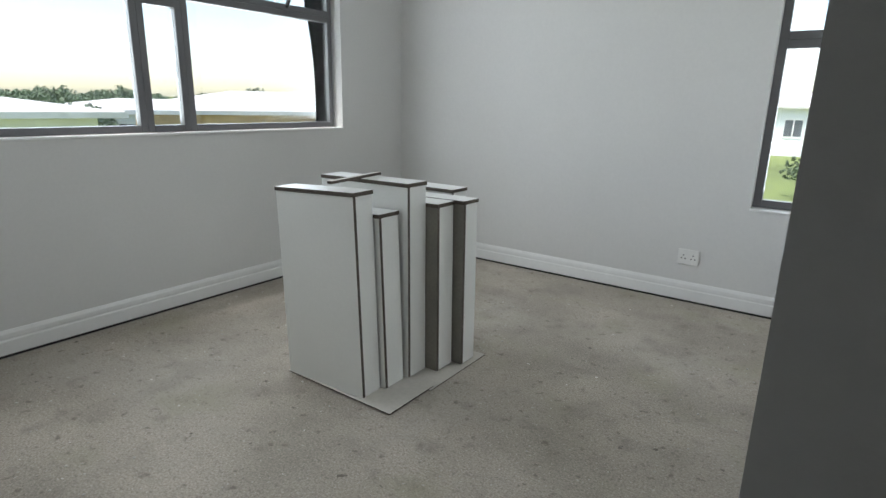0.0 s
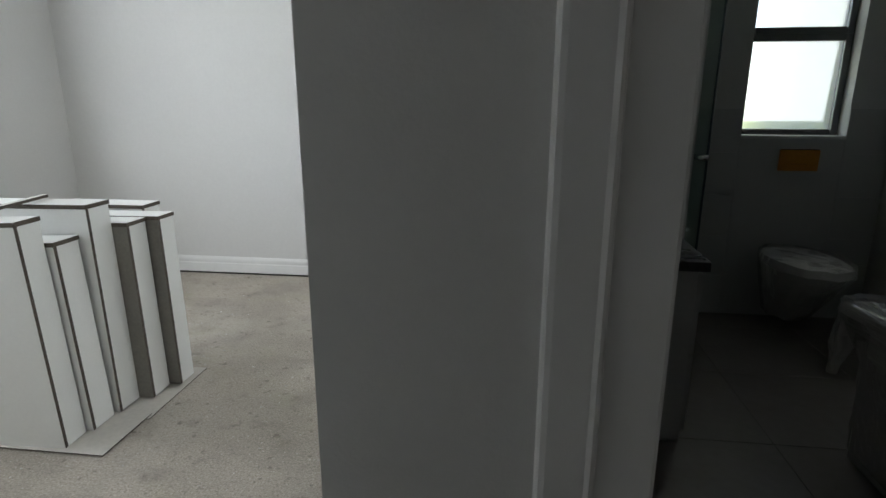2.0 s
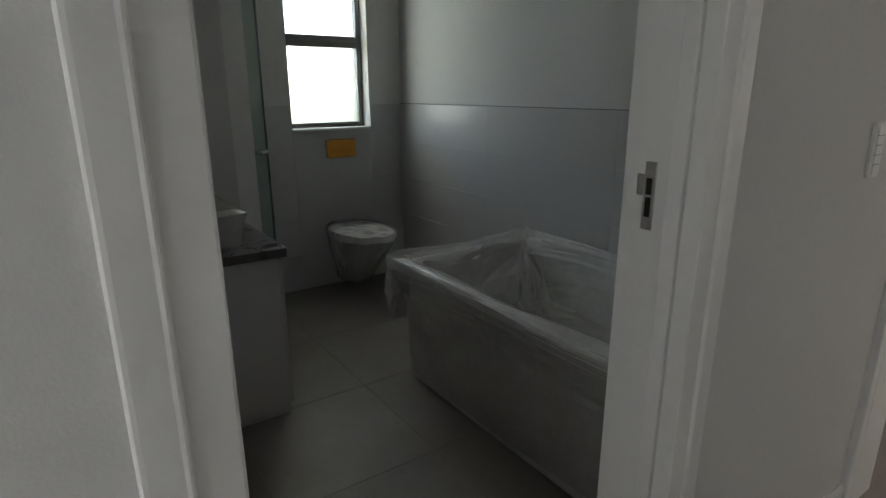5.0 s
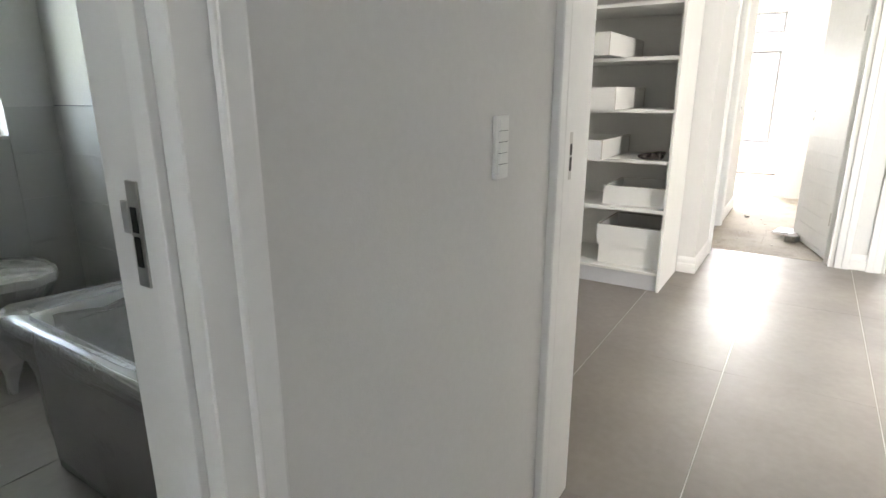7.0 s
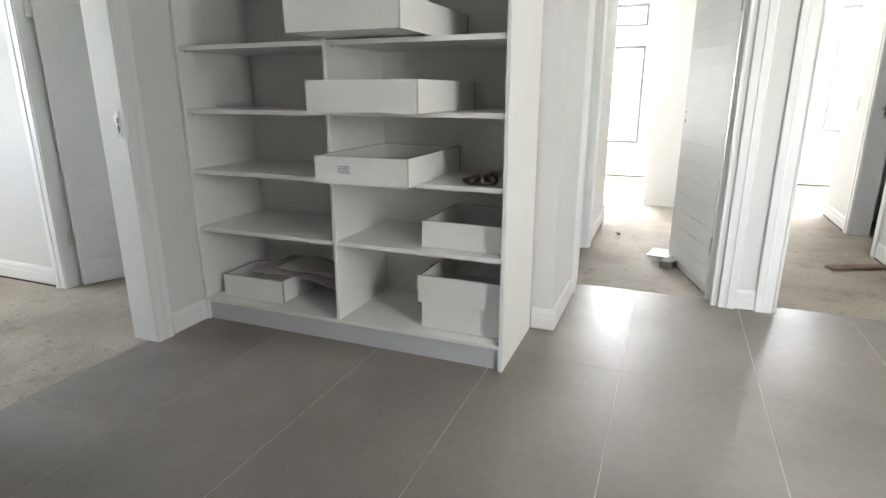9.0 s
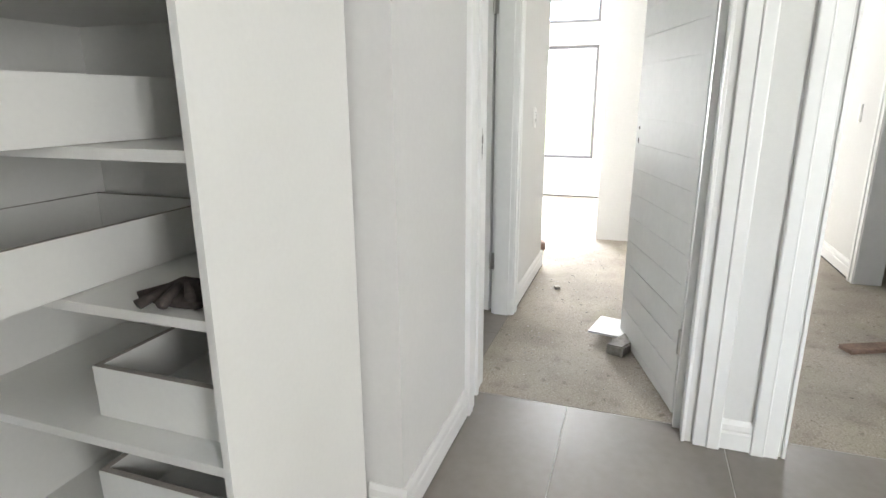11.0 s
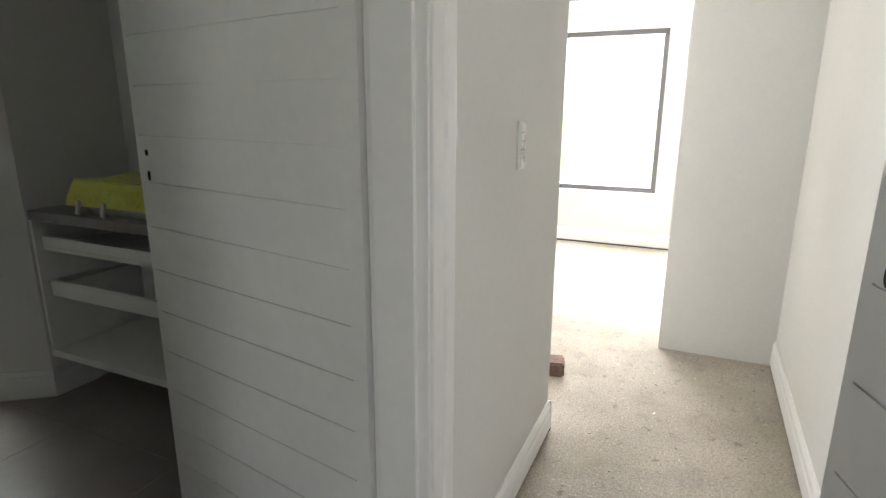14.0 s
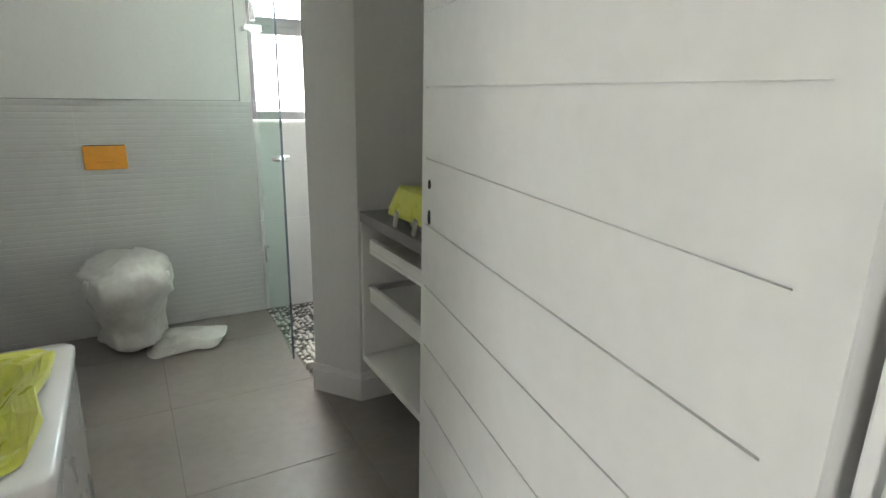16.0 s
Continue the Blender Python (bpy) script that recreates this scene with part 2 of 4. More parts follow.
# ---- walls ----
wall_y("wall_bedroom_west", 0.02, 4.075, -2.935, -2.685, [(0.95, 3.165, 0.985, 2.2)])
wall_x("wall_bedroom_north", -2.685, 0.325, 3.825, 4.075, [(-0.075, 0.275, 0.62, 2.2)])
wall_y("wall_bath_west", 0.496, 4.075, 0.325, 0.475)
wall_x("wall_bath_south", 0.475, 2.41, 0.496, 0.646, [(0.587, 1.359, 0, DOOR_H)])
# Three unseen walls, added to keep bedroom light off the passage wall.
wall_x("wall_bedroom_south", -2.685, -0.15, 0.02, 0.17)
wall_y("wall_dressing_west", -1.75, 0.17, -0.15, 0.0)
wall_x("wall_dressing_south", 0.0, 2.41, -1.75, -1.60)
# First opening holds the unseen window added to light the landing.
wall_y("wall_hall_west", -3.05, 0.646, 2.41, 2.555, [(-2.8, -1.85, 0.7, 2.2), (-0.36, 0.494, 0, DOOR_H)])
wall_y("wall_bath_east", 0.646, 3.71, 2.52, 2.67)
wall_x("wall_bath_north", 0.475, 2.52, 3.455, 3.705, [(1.735, 2.278, 1.045, 2.15)])
wall_x("wall_hall_north", 2.67, 5.70, 2.41, 2.56, [(3.50, 4.335, 0, DOOR_H)])
wall_y("wall_shelf_back", 0.695, 2.41, 5.225, 5.375)
wall_x("wall_hall_return", 5.225, 5.95, 0.545, 0.695)
wall_y("wall_hall_east", -3.05, 0.695, 5.95, 6.125, [(-0.285, 0.561, 0, DOOR_H), (-1.44, -0.605, 0, DOOR_H)])
wall_x("wall_hall_south", 2.555, 5.95, -3.05, -2.90)
wall_y("wall_room_north_west", 2.56, 5.65, 2.67, 2.82)
# Opening for the unseen window added to light the north room.
wall_x("wall_room_north_end", 2.82, 5.70, 5.40, 5.65, [(2.95, 4.35, 0.9, 2.2)])
wall_y("wall_room_north_east", 2.56, 5.40, 4.72, 4.87, [(2.80, 3.64, 0, DOOR_H)])
wall_y("wall_bath_two_west", 2.56, 5.40, 5.70, 5.85)
wall_x("wall_passage_north", 6.125, 8.04, 0.605, 0.715, [(6.165, 6.995, 0, DOOR_H)])
wall_y("wall_bath_two_east", 0.715, 4.09, 7.89, 8.04)
wall_x("wall_bath_two_north", 5.85, 7.89, 3.84, 4.09, [(7.285, 7.86, 1.09, 2.15)])
wall_x("wall_passage_south", 6.125, 9.06, -0.406, -0.256)
wall_y("wall_closet_return", -0.406, 0.27, 9.06, 9.16)
wall_x("wall_bedroom_two_south", 9.16, 11.335, -0.406, -0.256)
wall_y("wall_bedroom_two_east", -4.3, 4.3, 11.335, 11.585,
       [(0.508, 1.95, 0.485, 2.45), (-3.4, -1.8, 0.7, 2.3)])
wall_x("wall_bedroom_two_north", 8.04, 11.335, 4.05, 4.30)
wall_x("wall_room_south_passage", 6.125, 9.18, -1.66, -1.51, [(7.58, 8.30, 0, DOOR_H)])
wall_x("wall_room_south_end", 6.15, 11.335, -4.3, -4.15)
wall_y("wall_room_south_west", -4.15, -3.05, 5.95, 6.15)
wall_y("wall_room_south_inner", -4.15, -1.66, 9.03, 9.18)
bm = bmesh.new()
prism(bm, [(7.89, 2.61), (7.41, 2.61), (7.272, 2.79), (7.89, 2.79)], 0, CEIL)
structure("wall_shower_stub", bm, PAINT, "light grey painted stub wall with slanted end beside shower", "wall")
bm = bmesh.new()
prism(bm, [(0.475, 2.80), (1.205, 2.80), (1.335, 2.915), (1.25, 2.96), (0.475, 2.96)], 0, CEIL)
structure("wall_shower_stub_one", bm, PAINT, "grey painted stub wall with slanted end beside shower", "wall")

# ceiling and slab
structure("ceiling", bx(-2.92, -4.3, CEIL, 11.585, 5.65, CEIL + 0.2), WHITE, "flat white painted ceiling", "ceiling")

# floors: bare screed at 0, tiled rooms laid on a lower bed
def floor(name, x0, y0, x1, y1, top, mt, label):
    return structure(name, bx(x0, y0, -0.25, x1, y1, top), mt, label, "floor")


floor("floor_bedroom", -2.935, -1.75, 0.43, 4.075, 0.0, CONCRETE, "bare mottled concrete floor with dust and paint specks")
floor("floor_passage", 0.43, -1.75, 2.47, 0.56, 0.0, CONCRETE, "bare concrete passage floor with dust")
BED = -0.0016
floor("floor_bath", 0.43, 0.56, 2.60, 3.71, BED, DARKGROUT, "large taupe porcelain floor tiles with thin joints")
floor("floor_hall", 2.47, -3.05, 6.06, 2.47, BED, GROUT, "large taupe porcelain floor tiles with pale joints")
floor("floor_room_north", 2.60, 2.47, 5.85, 5.65, 0.0, CONCRETE, "bare dusty concrete floor")
floor("floor_suite", 6.06, -0.33, 11.585, 0.612, 0.0, CONCRETE, "bare dusty concrete floor with grit")
floor("floor_bedroom_two", 8.0, 0.612, 11.585, 4.3, 0.0, CONCRETE, "bare dusty concrete floor with grit")
floor("floor_room_south", 6.06, -4.3, 11.585, -0.33, 0.0, CONCRETE, "bare dusty concrete floor")
floor("floor_bath_two", 5.30, 0.612, 8.0, 4.09, BED, DARKGROUT, "large grey porcelain floor tiles with thin joints")


# ---- skirting ----
def skirt_profile(h=0.10):
    return [(0, 0), (0.014, 0), (0.014, h * 0.55), (0.010, h * 0.62), (0.012, h * 0.70), (0.012, h * 0.85), (0.005, h), (0, h)]


def baseboard(name, x0, y0, x1, y1, nx, ny, lift=0.004, h=0.115):
    """Moulded skirting along a line on the floor; (nx, ny) points into the room."""
    bm = bmesh.new()
    rows = []
    for x, y in ((x0, y0), (x1, y1)):
        rows.append([bm.verts.new((x + nx * d, y + ny * d, lift + z)) for d, z in skirt_profile(h)])
    k = len(rows[0])
    for i in range(k):
        bm.faces.new((rows[0][i], rows[0][(i + 1) % k], rows[1][(i + 1) % k], rows[1][i]))
    bm.faces.new(rows[0])
    bm.faces.new(rows[1][::-1])
    bmesh.ops.recalc_face_normals(bm, faces=bm.faces)
    ob = structure(name, bm, TRIM, "white moulded skirting board along wall", "skirting")
    # Raised skirting gets a black strip that paints the shadow beneath it.
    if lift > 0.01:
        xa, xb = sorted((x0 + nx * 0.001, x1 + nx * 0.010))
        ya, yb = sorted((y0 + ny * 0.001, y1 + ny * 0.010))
        part("membrane", bx(xa, ya, 0.0, xb, yb, lift - 0.001), DARK, ob, "black strip painting the shadow gap under skirting")
    return ob


# Skirting lifted by this much also gets the painted shadow strip.
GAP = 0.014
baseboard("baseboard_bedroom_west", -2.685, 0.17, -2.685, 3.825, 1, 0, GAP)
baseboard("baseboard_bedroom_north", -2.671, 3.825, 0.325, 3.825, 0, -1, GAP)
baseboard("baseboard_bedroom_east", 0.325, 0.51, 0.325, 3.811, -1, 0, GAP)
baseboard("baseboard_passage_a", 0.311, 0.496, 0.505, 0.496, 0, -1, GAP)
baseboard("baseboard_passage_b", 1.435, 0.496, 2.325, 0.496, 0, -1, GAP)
baseboard("baseboard_hall_north", 4.43, 2.41, 4.67, 2.41, 0, -1)
baseboard("baseboard_hall_north_left", 2.68, 2.41, 3.40, 2.41, 0, -1)
baseboard("baseboard_hall_return", 5.225, 0.545, 5.86, 0.545, 0, -1)
baseboard("baseboard_hall_pillar", 5.95, -0.503, 5.95, -0.401, -1, 0)
baseboard("baseboard_hall_return_end", 5.225, 0.531, 5.225, 0.655, -1, 0)
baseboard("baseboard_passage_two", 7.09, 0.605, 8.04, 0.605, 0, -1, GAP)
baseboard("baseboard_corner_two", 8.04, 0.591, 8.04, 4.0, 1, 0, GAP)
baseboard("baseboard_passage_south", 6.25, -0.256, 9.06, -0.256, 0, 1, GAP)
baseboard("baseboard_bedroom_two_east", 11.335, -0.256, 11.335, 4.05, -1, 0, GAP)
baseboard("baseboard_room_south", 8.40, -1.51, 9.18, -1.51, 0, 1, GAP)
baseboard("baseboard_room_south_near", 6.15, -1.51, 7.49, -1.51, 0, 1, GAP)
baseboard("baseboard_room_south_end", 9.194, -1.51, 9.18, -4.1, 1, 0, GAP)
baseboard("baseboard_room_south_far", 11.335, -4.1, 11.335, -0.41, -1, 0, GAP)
baseboard("baseboard_room_north_east", 4.72, 3.74, 4.72, 5.4, -1, 0, GAP)
bm = bmesh.new()
prism(bm, [(7.60, 2.597), (7.404, 2.597), (7.258, 2.787), (7.272, 2.79), (7.41, 2.61), (7.60, 2.61)], 0.002, 0.10)
prism(bm, [(7.60, 2.602), (7.407, 2.602), (7.264, 2.788), (7.272, 2.79), (7.41, 2.61), (7.60, 2.61)], 0.10, 0.125)
structure("baseboard_shower_stub", bm, TRIM, "white skirting round slanted stub wall", "skirting")


# ---- door frames ----
CASING = [(0, 0), (0, 0.014), (0.002, 0.016), (0.044, 0.016), (0.0465, 0.0215), (0.049, 0.023), (0.053, 0.0215), (0.083, 0.0215),
          (0.0875, 0.0205), (0.0895, 0.017), (0.090, 0)]


def casing_strip(corner, along, out, z0, z1):
    """Moulded architrave leg: starts at corner, widens along, stands out from the wall."""
    bm = bmesh.new()
    pts = [(corner[0] + along[0] * s + out[0] * d, corner[1] + along[1] * s + out[1] * d) for s, d in CASING]
    return prism(bm, pts, z0, z1)


def strike(frame_ob, m, side=1):
    plate = bx(-0.011, 0, -0.061, 0.011, 0.003, 0.061, bevel=0.001)
    plate.transform(m)
    p = part("strike_plate", plate, STEEL, frame_ob, "satin steel strike plate")
    # Near-black boxes on the plate paint the shade inside the slots.
    for z0, z1, w in ((0.003, 0.032, 0.0055), (-0.037, -0.002, 0.0055)):
        h = bx(-w, 0.001, z0, w, 0.0042, z1)
        h.transform(m)
        part("latch_slot", h, DARK, p)
    lip = bx(min(side * 0.011, side * 0.026), 0.0005, 0.0, max(side * 0.011, side * 0.026), 0.0035, 0.038, bevel=0.0015)
    lip.transform(m)
    part("lip", lip, STEEL, p)


def lining(frame_ob, name, *a):
    part(name, bx(*a, bevel=0.002), TRIM, frame_ob)


def door_frame(name, label):
    return tagged(new(name), label, "door frame", kind="structure")


J = 0.012
# frame to the first bathroom
d = door_frame("door_1", "white painted timber door frame to bathroom")
lining(d, "jamb", 0.587, 0.486, 0, 0.599, 0.652, DOOR_H)
lining(d, "jamb", 1.347, 0.486, 0, 1.359, 0.643, DOOR_H)
lining(d, "door_stop", 1.335, 0.515, 0, 1.347, 0.545, DOOR_H - J)
lining(d, "head", 0.599, 0.486, DOOR_H - J, 1.347, 0.652, DOOR_H)
part("architrave", casing_strip((0.596, 0.496), (-1, 0), (0, -1), 0, DOOR_H + 0.08), TRIM, d)
part("architrave", casing_strip((1.345, 0.496), (1, 0), (0, -1), 0, DOOR_H + 0.08), TRIM, d)
part("architrave", bx(0.596, 0.482, DOOR_H - 0.005, 1.345, 0.496, DOOR_H + 0.08), TRIM, d)
strike(d, Matrix.Translation((1.347, 0.585, 1.105)) @ Matrix.Rotation(radians(90), 4, "Z"))

# frame from the passage to the hall
d = door_frame("door_2", "white painted timber door frame to landing")
lining(d, "jamb", 2.405, 0.485, 0, 2.56, 0.497, DOOR_H)
lining(d, "jamb", 2.405, -0.36, 0, 2.56, -0.348, DOOR_H)
lining(d, "head", 2.405, -0.348, DOOR_H - J, 2.56, 0.485, DOOR_H)
part("architrave", casing_strip((2.405, 0.496), (-1, 0), (0, -1), 0, DOOR_H + 0.08), TRIM, d)
part("architrave", casing_strip((2.41, -0.355), (0, -1), (-1, 0), 0, DOOR_H + 0.08), TRIM, d)
strike(d, Matrix.Translation((2.420, 0.485, 1.100)) @ Matrix.Rotation(radians(180), 4, "Z"))

# frame to the north room
d = door_frame("door_3", "white painted timber door frame to bedroom")
lining(d, "jamb", 3.50, 2.402, 0, 3.512, 2.566, DOOR_H)
lining(d, "jamb", 4.323, 2.402, 0, 4.335, 2.566, DOOR_H)
lining(d, "head", 3.512, 2.402, DOOR_H - J, 4.323, 2.566, DOOR_H)
part("architrave", casing_strip((4.330, 2.41), (1, 0), (0, -1), 0, DOOR_H + 0.08), TRIM, d)
part("architrave", casing_strip((3.505, 2.41), (-1, 0), (0, -1), 0, DOOR_H + 0.08), TRIM, d)
part("architrave", bx(3.505, 2.396, DOOR_H - 0.005, 4.33, 2.41, DOOR_H + 0.08), TRIM, d)
strike(d, Matrix.Translation((4.323, 2.44, 1.10)) @ Matrix.Rotation(radians(90), 4, "Z"))

# frame to the second suite
d = door_frame("door_4", "white painted timber door frame to second suite")
lining(d, "jamb", 5.942, 0.549, 0, 6.153, 0.561, DOOR_H)
lining(d, "door_stop", 6.02, 0.537, 0, 6.04, 0.549, DOOR_H - J)
lining(d, "jamb", 5.942, -0.285, 0, 6.133, -0.273, DOOR_H)
lining(d, "door_stop", 6.03, -0.273, 0, 6.07, -0.248, DOOR_H - J)
lining(d, "head", 5.942, -0.273, DOOR_H - J, 6.133, 0.549, DOOR_H)
part("architrave", casing_strip((5.942, 0.545), (-1, 0), (0, -1), 0, DOOR_H + 0.08), TRIM, d)
part("architrave", casing_strip((5.95, -0.312), (0, -1), (-1, 0), 0, DOOR_H + 0.08), TRIM, d)
strike(d, Matrix.Translation((6.073, 0.549, 1.070)) @ Matrix.Rotation(radians(180), 4, "Z"), -1)

# frame to the south room
d = door_frame("door_5", "white painted timber door frame to south bedroom")
lining(d, "jamb", 5.942, -0.617, 0, 6.133, -0.605, DOOR_H)
lining(d, "jamb", 5.942, -1.44, 0, 6.133, -1.428, DOOR_H)
lining(d, "head", 5.942, -1.428, DOOR_H - J, 6.133, -0.617, DOOR_H)
part("architrave", casing_strip((5.95, -0.592), (0, 1), (-1, 0), 0, DOOR_H + 0.08), TRIM, d)
part("architrave", casing_strip((5.95, -1.435), (0, -1), (-1, 0), 0, DOOR_H + 0.08), TRIM, d)

# frame to the second bathroom
d = door_frame("door_6", "white painted timber door frame to second bathroom")
lining(d, "jamb", 6.165, 0.597, 0, 6.177, 0.722, DOOR_H)
lining(d, "jamb", 6.983, 0.597, 0, 6.995, 0.722, DOOR_H)
lining(d, "door_stop", 6.971, 0.62, 0, 6.983, 0.705, DOOR_H - J)
lining(d, "head", 6.177, 0.597, DOOR_H - J, 6.983, 0.722, DOOR_H)
part("architrave", casing_strip((6.990, 0.605), (1, 0), (0, -1), 0, DOOR_H + 0.08), TRIM, d)

# frame deep in the south room and in the north room
d = door_frame("door_7", "white painted timber door frame in south bedroom")
lining(d, "jamb", 8.288, -1.668, 0, 8.30, -1.502, DOOR_H)
lining(d, "jamb", 7.58, -1.668, 0, 7.592, -1.502, DOOR_H)
part("architrave", casing_strip((8.295, -1.51), (1, 0), (0, 1), 0, DOOR_H + 0.08), TRIM, d)
part("architrave", casing_strip((7.585, -1.51), (-1, 0), (0, 1), 0, DOOR_H + 0.08), TRIM, d)
strike(d, Matrix.Translation((8.288, -1.60, 1.082)) @ Matrix.Rotation(radians(90), 4, "Z"))
d = door_frame("door_8", "white painted timber door frame in north bedroom")
lining(d, "jamb", 4.712, 3.628, 0, 4.878, 3.64, DOOR_H)
lining(d, "jamb", 4.712, 2.80, 0, 4.878, 2.812, DOOR_H)
part("architrave", casing_strip((4.72, 3.635), (0, 1), (-1, 0), 0, DOOR_H + 0.08), TRIM, d)
part("architrave", casing_strip((4.72, 2.805), (0, -1), (-1, 0), 0, DOOR_H + 0.08), TRIM, d)


# ---- door leaves ----
PITCH = 0.1215


def door_leaf(loc, rz, label, w=0.80):
    """White grooved leaf: local x runs from the hinge to the lock edge, y is its thickness."""
    t = thing("door_leaf", loc, label, "door", rz=rz)
    h, th, flip = 2.03, 0.036, 1
    part("slab", bx(0, -th / 2, 0.012, w, th / 2, h, bevel=0.001), DOORPAINT, t)
    lo = 0.012
    first = 1.149 - 9 * PITCH
    edges = [lo] + [first + PITCH * i for i in range(17) if first + PITCH * i < h - 0.03] + [h]
    edges = [e for i, e in enumerate(edges) if i == 0 or e - edges[i - 1] > 0.02]
    for side in (-1, 1):
        y0 = side * th / 2
        for x0, x1 in ((0.0, 0.040), (w - 0.020, w)):
            part("stile", bx(x0, min(y0, y0 + side * 0.004), lo, x1, max(y0, y0 + side * 0.004), h), DOORPAINT, t)
        for a, b in zip(edges, edges[1:]):
            g = 0.0016
            part("panel", bx(0.040, min(y0, y0 + side * 0.004), a + g, w - 0.020, max(y0, y0 + side * 0.004), b - g), DOORPAINT, t)
    # Near-black discs on both faces stand for the shade inside lock holes.
    for z in (1.104, 1.044):
        for side in (-1, 1):
            bm = bmesh.new()
            bmesh.ops.create_cone(bm, cap_ends=True, segments=14, radius1=0.0085, radius2=0.0085, depth=0.002)
            bm.transform(Matrix.Translation((w - 0.045, side * (th / 2 + 0.0045), z)) @ Matrix.Diagonal((0.75, 1, 1.0 if z > 1.07 else 1.6, 1)) @ Matrix.Rotation(radians(90), 4, "X"))
            part("lock_hole", bm, DARK, t)
    part("lock_plate", bx(w, -0.010, 0.97, w + 0.0015, 0.010, 1.19), STEEL, t, "satin steel lock faceplate")
    for z in (0.325, 1.72):
        hg = part("hinge", bx(-0.004, flip * 0.012 - 0.011, z - 0.05, 0.0, flip * 0.012 + 0.011, z + 0.05), STEEL, t, "satin steel butt hinge")
        bm = bmesh.new()
        bmesh.ops.create_cone(bm, cap_ends=True, segments=12, radius1=0.006, radius2=0.006, depth=0.10)
        bm.transform(Matrix.Translation((-0.006, flip * 0.026, z)))
        part("knuckle", bm, STEEL, hg)
        part("leaf_plate", bx(-0.034, flip * 0.024, z - 0.05, -0.006, flip * 0.028, z + 0.05), STEEL, hg)
    return t


door_leaf((6.127, -0.268, 0), 16.8, "white grooved door standing open into passage", 0.782)
door_leaf((7.012, 0.737, 0), 80.2, "white grooved door standing open into second bathroom", 0.793)
door_leaf((4.79, 3.585, 0), -24, "white grooved door standing ajar in north bedroom")


# ---- windows ----
def bars(name, parent, axis, at, u0, u1, z0, z1, w=0.045, depth=0.05, mt=None):
    """Rectangular aluminium frame in the plane axis = at, from u0 to u1."""
    mt = mt or ALU
    for a, b, c, e in ((u0, u0 + w, z0, z1), (u1 - w, u1, z0, z1), (u0 + w, u1 - w, z0, z0 + w), (u0 + w, u1 - w, z1 - w, z1)):
        if axis == "x":
            part(name, bx(at - depth / 2, a, c, at + depth / 2, b, e, bevel=0.004), mt, parent)
        else:
            part(name, bx(a, at - depth / 2, c, b, at + depth / 2, e, bevel=0.004), mt, parent)


def pane(parent, axis, at, u0, u1, z0, z1, mt):
    bm = bx(at - 0.003, u0, z0, at + 0.003, u1, z1) if axis == "x" else bx(u0, at - 0.003, z0, u1, at + 0.003, z1)
    ob = part("pane", bm, mt, parent)
    ob.visible_shadow = False
    return ob


def window(name, axis, at, cells, label, mt, w=0.045):
    t = tagged(new(name), label, "window", kind="structure")
    for u0, u1, z0, z1 in cells:
        bars("window_frame", t, axis, at, u0, u1, z0, z1, w)
        pane(t, axis, at, u0 + w, u1 - w, z0 + w, z1 - w, mt)
    return t


w = window("window_1", "x", -2.79, [(1.795, 2.042, 0.995, 1.69), (2.042, 3.155, 0.995, 1.74), (0.95, 1.795, 0.995, 2.19),
                                  (1.795, 2.042, 1.69, 2.19), (2.042, 3.155, 1.74, 2.19)],
           "wide grey aluminium window with clear panes over outside view", GLASS, 0.037)
part("window_sill", bx(-2.92, 0.95, 0.982, -2.675, 3.165, 0.994, bevel=0.003), TRIM, w)
part("stay", bx(-2.775, 2.76, 1.76, -2.75, 2.775, 1.92, bevel=0.002, m=Matrix.Translation((0, 2.76, 1.76)) @ Matrix.Rotation(radians(-25), 4, "X") @ Matrix.Translation((0, -2.76, -1.76))), DARK, w)
w = window("window_2", "y", 3.935, [(-0.075, 0.275, 0.63, 1.55), (-0.075, 0.275, 1.55, 2.19)],
           "narrow grey aluminium window with clear panes", GLASS)
part("window_sill", bx(-0.075, 3.817, 0.617, 0.275, 4.06, 0.629, bevel=0.003), TRIM, w)
w = window("window_3", "y", 3.57, [(1.735, 2.278, 1.050, 1.592), (1.735, 2.278, 1.592, 2.14)],
           "grey aluminium bathroom window with obscured white panes", FROSTED, 0.036)
part("window_sill", bx(1.735, 3.440, 1.040, 2.278, 3.70, 1.056, bevel=0.003), TRIM, w)
w = window("window_4", "y", 3.96, [(7.285, 7.86, 1.10, 1.60), (7.285, 7.86, 1.60, 2.14)],
           "grey aluminium shower window with obscured white panes", FROSTED)
part("window_sill", bx(7.285, 3.835, 1.087, 7.86, 4.08, 1.099, bevel=0.003), TRIM, w)
w = window("window_5", "x", 11.42, [(0.508, 1.95, 0.489, 1.875), (0.508, 1.95, 2.13, 2.44)],
           "tall unseen grey aluminium window added to light north room with bright panes", GLASS)
part("spandrel", bx(11.345, 0.508, 1.875, 11.57, 1.95, 2.13), PAINT, w)
part("window_sill", bx(11.33, 0.508, 0.474, 11.58, 1.95, 0.488, bevel=0.003), TRIM, w)
window("window_6", "x", 11.46, [(-3.4, -2.6, 0.71, 2.29), (-2.6, -1.8, 0.71, 2.29)], "unseen grey aluminium window added to light north room with bright panes", GLASS)
# Unseen window, added as a source for the landing's fill lamp.
window("unseen_window_9", "x", 2.47, [(-2.8, -1.85, 0.71, 2.19)], "unseen grey aluminium window added to light the landing", GLASS)
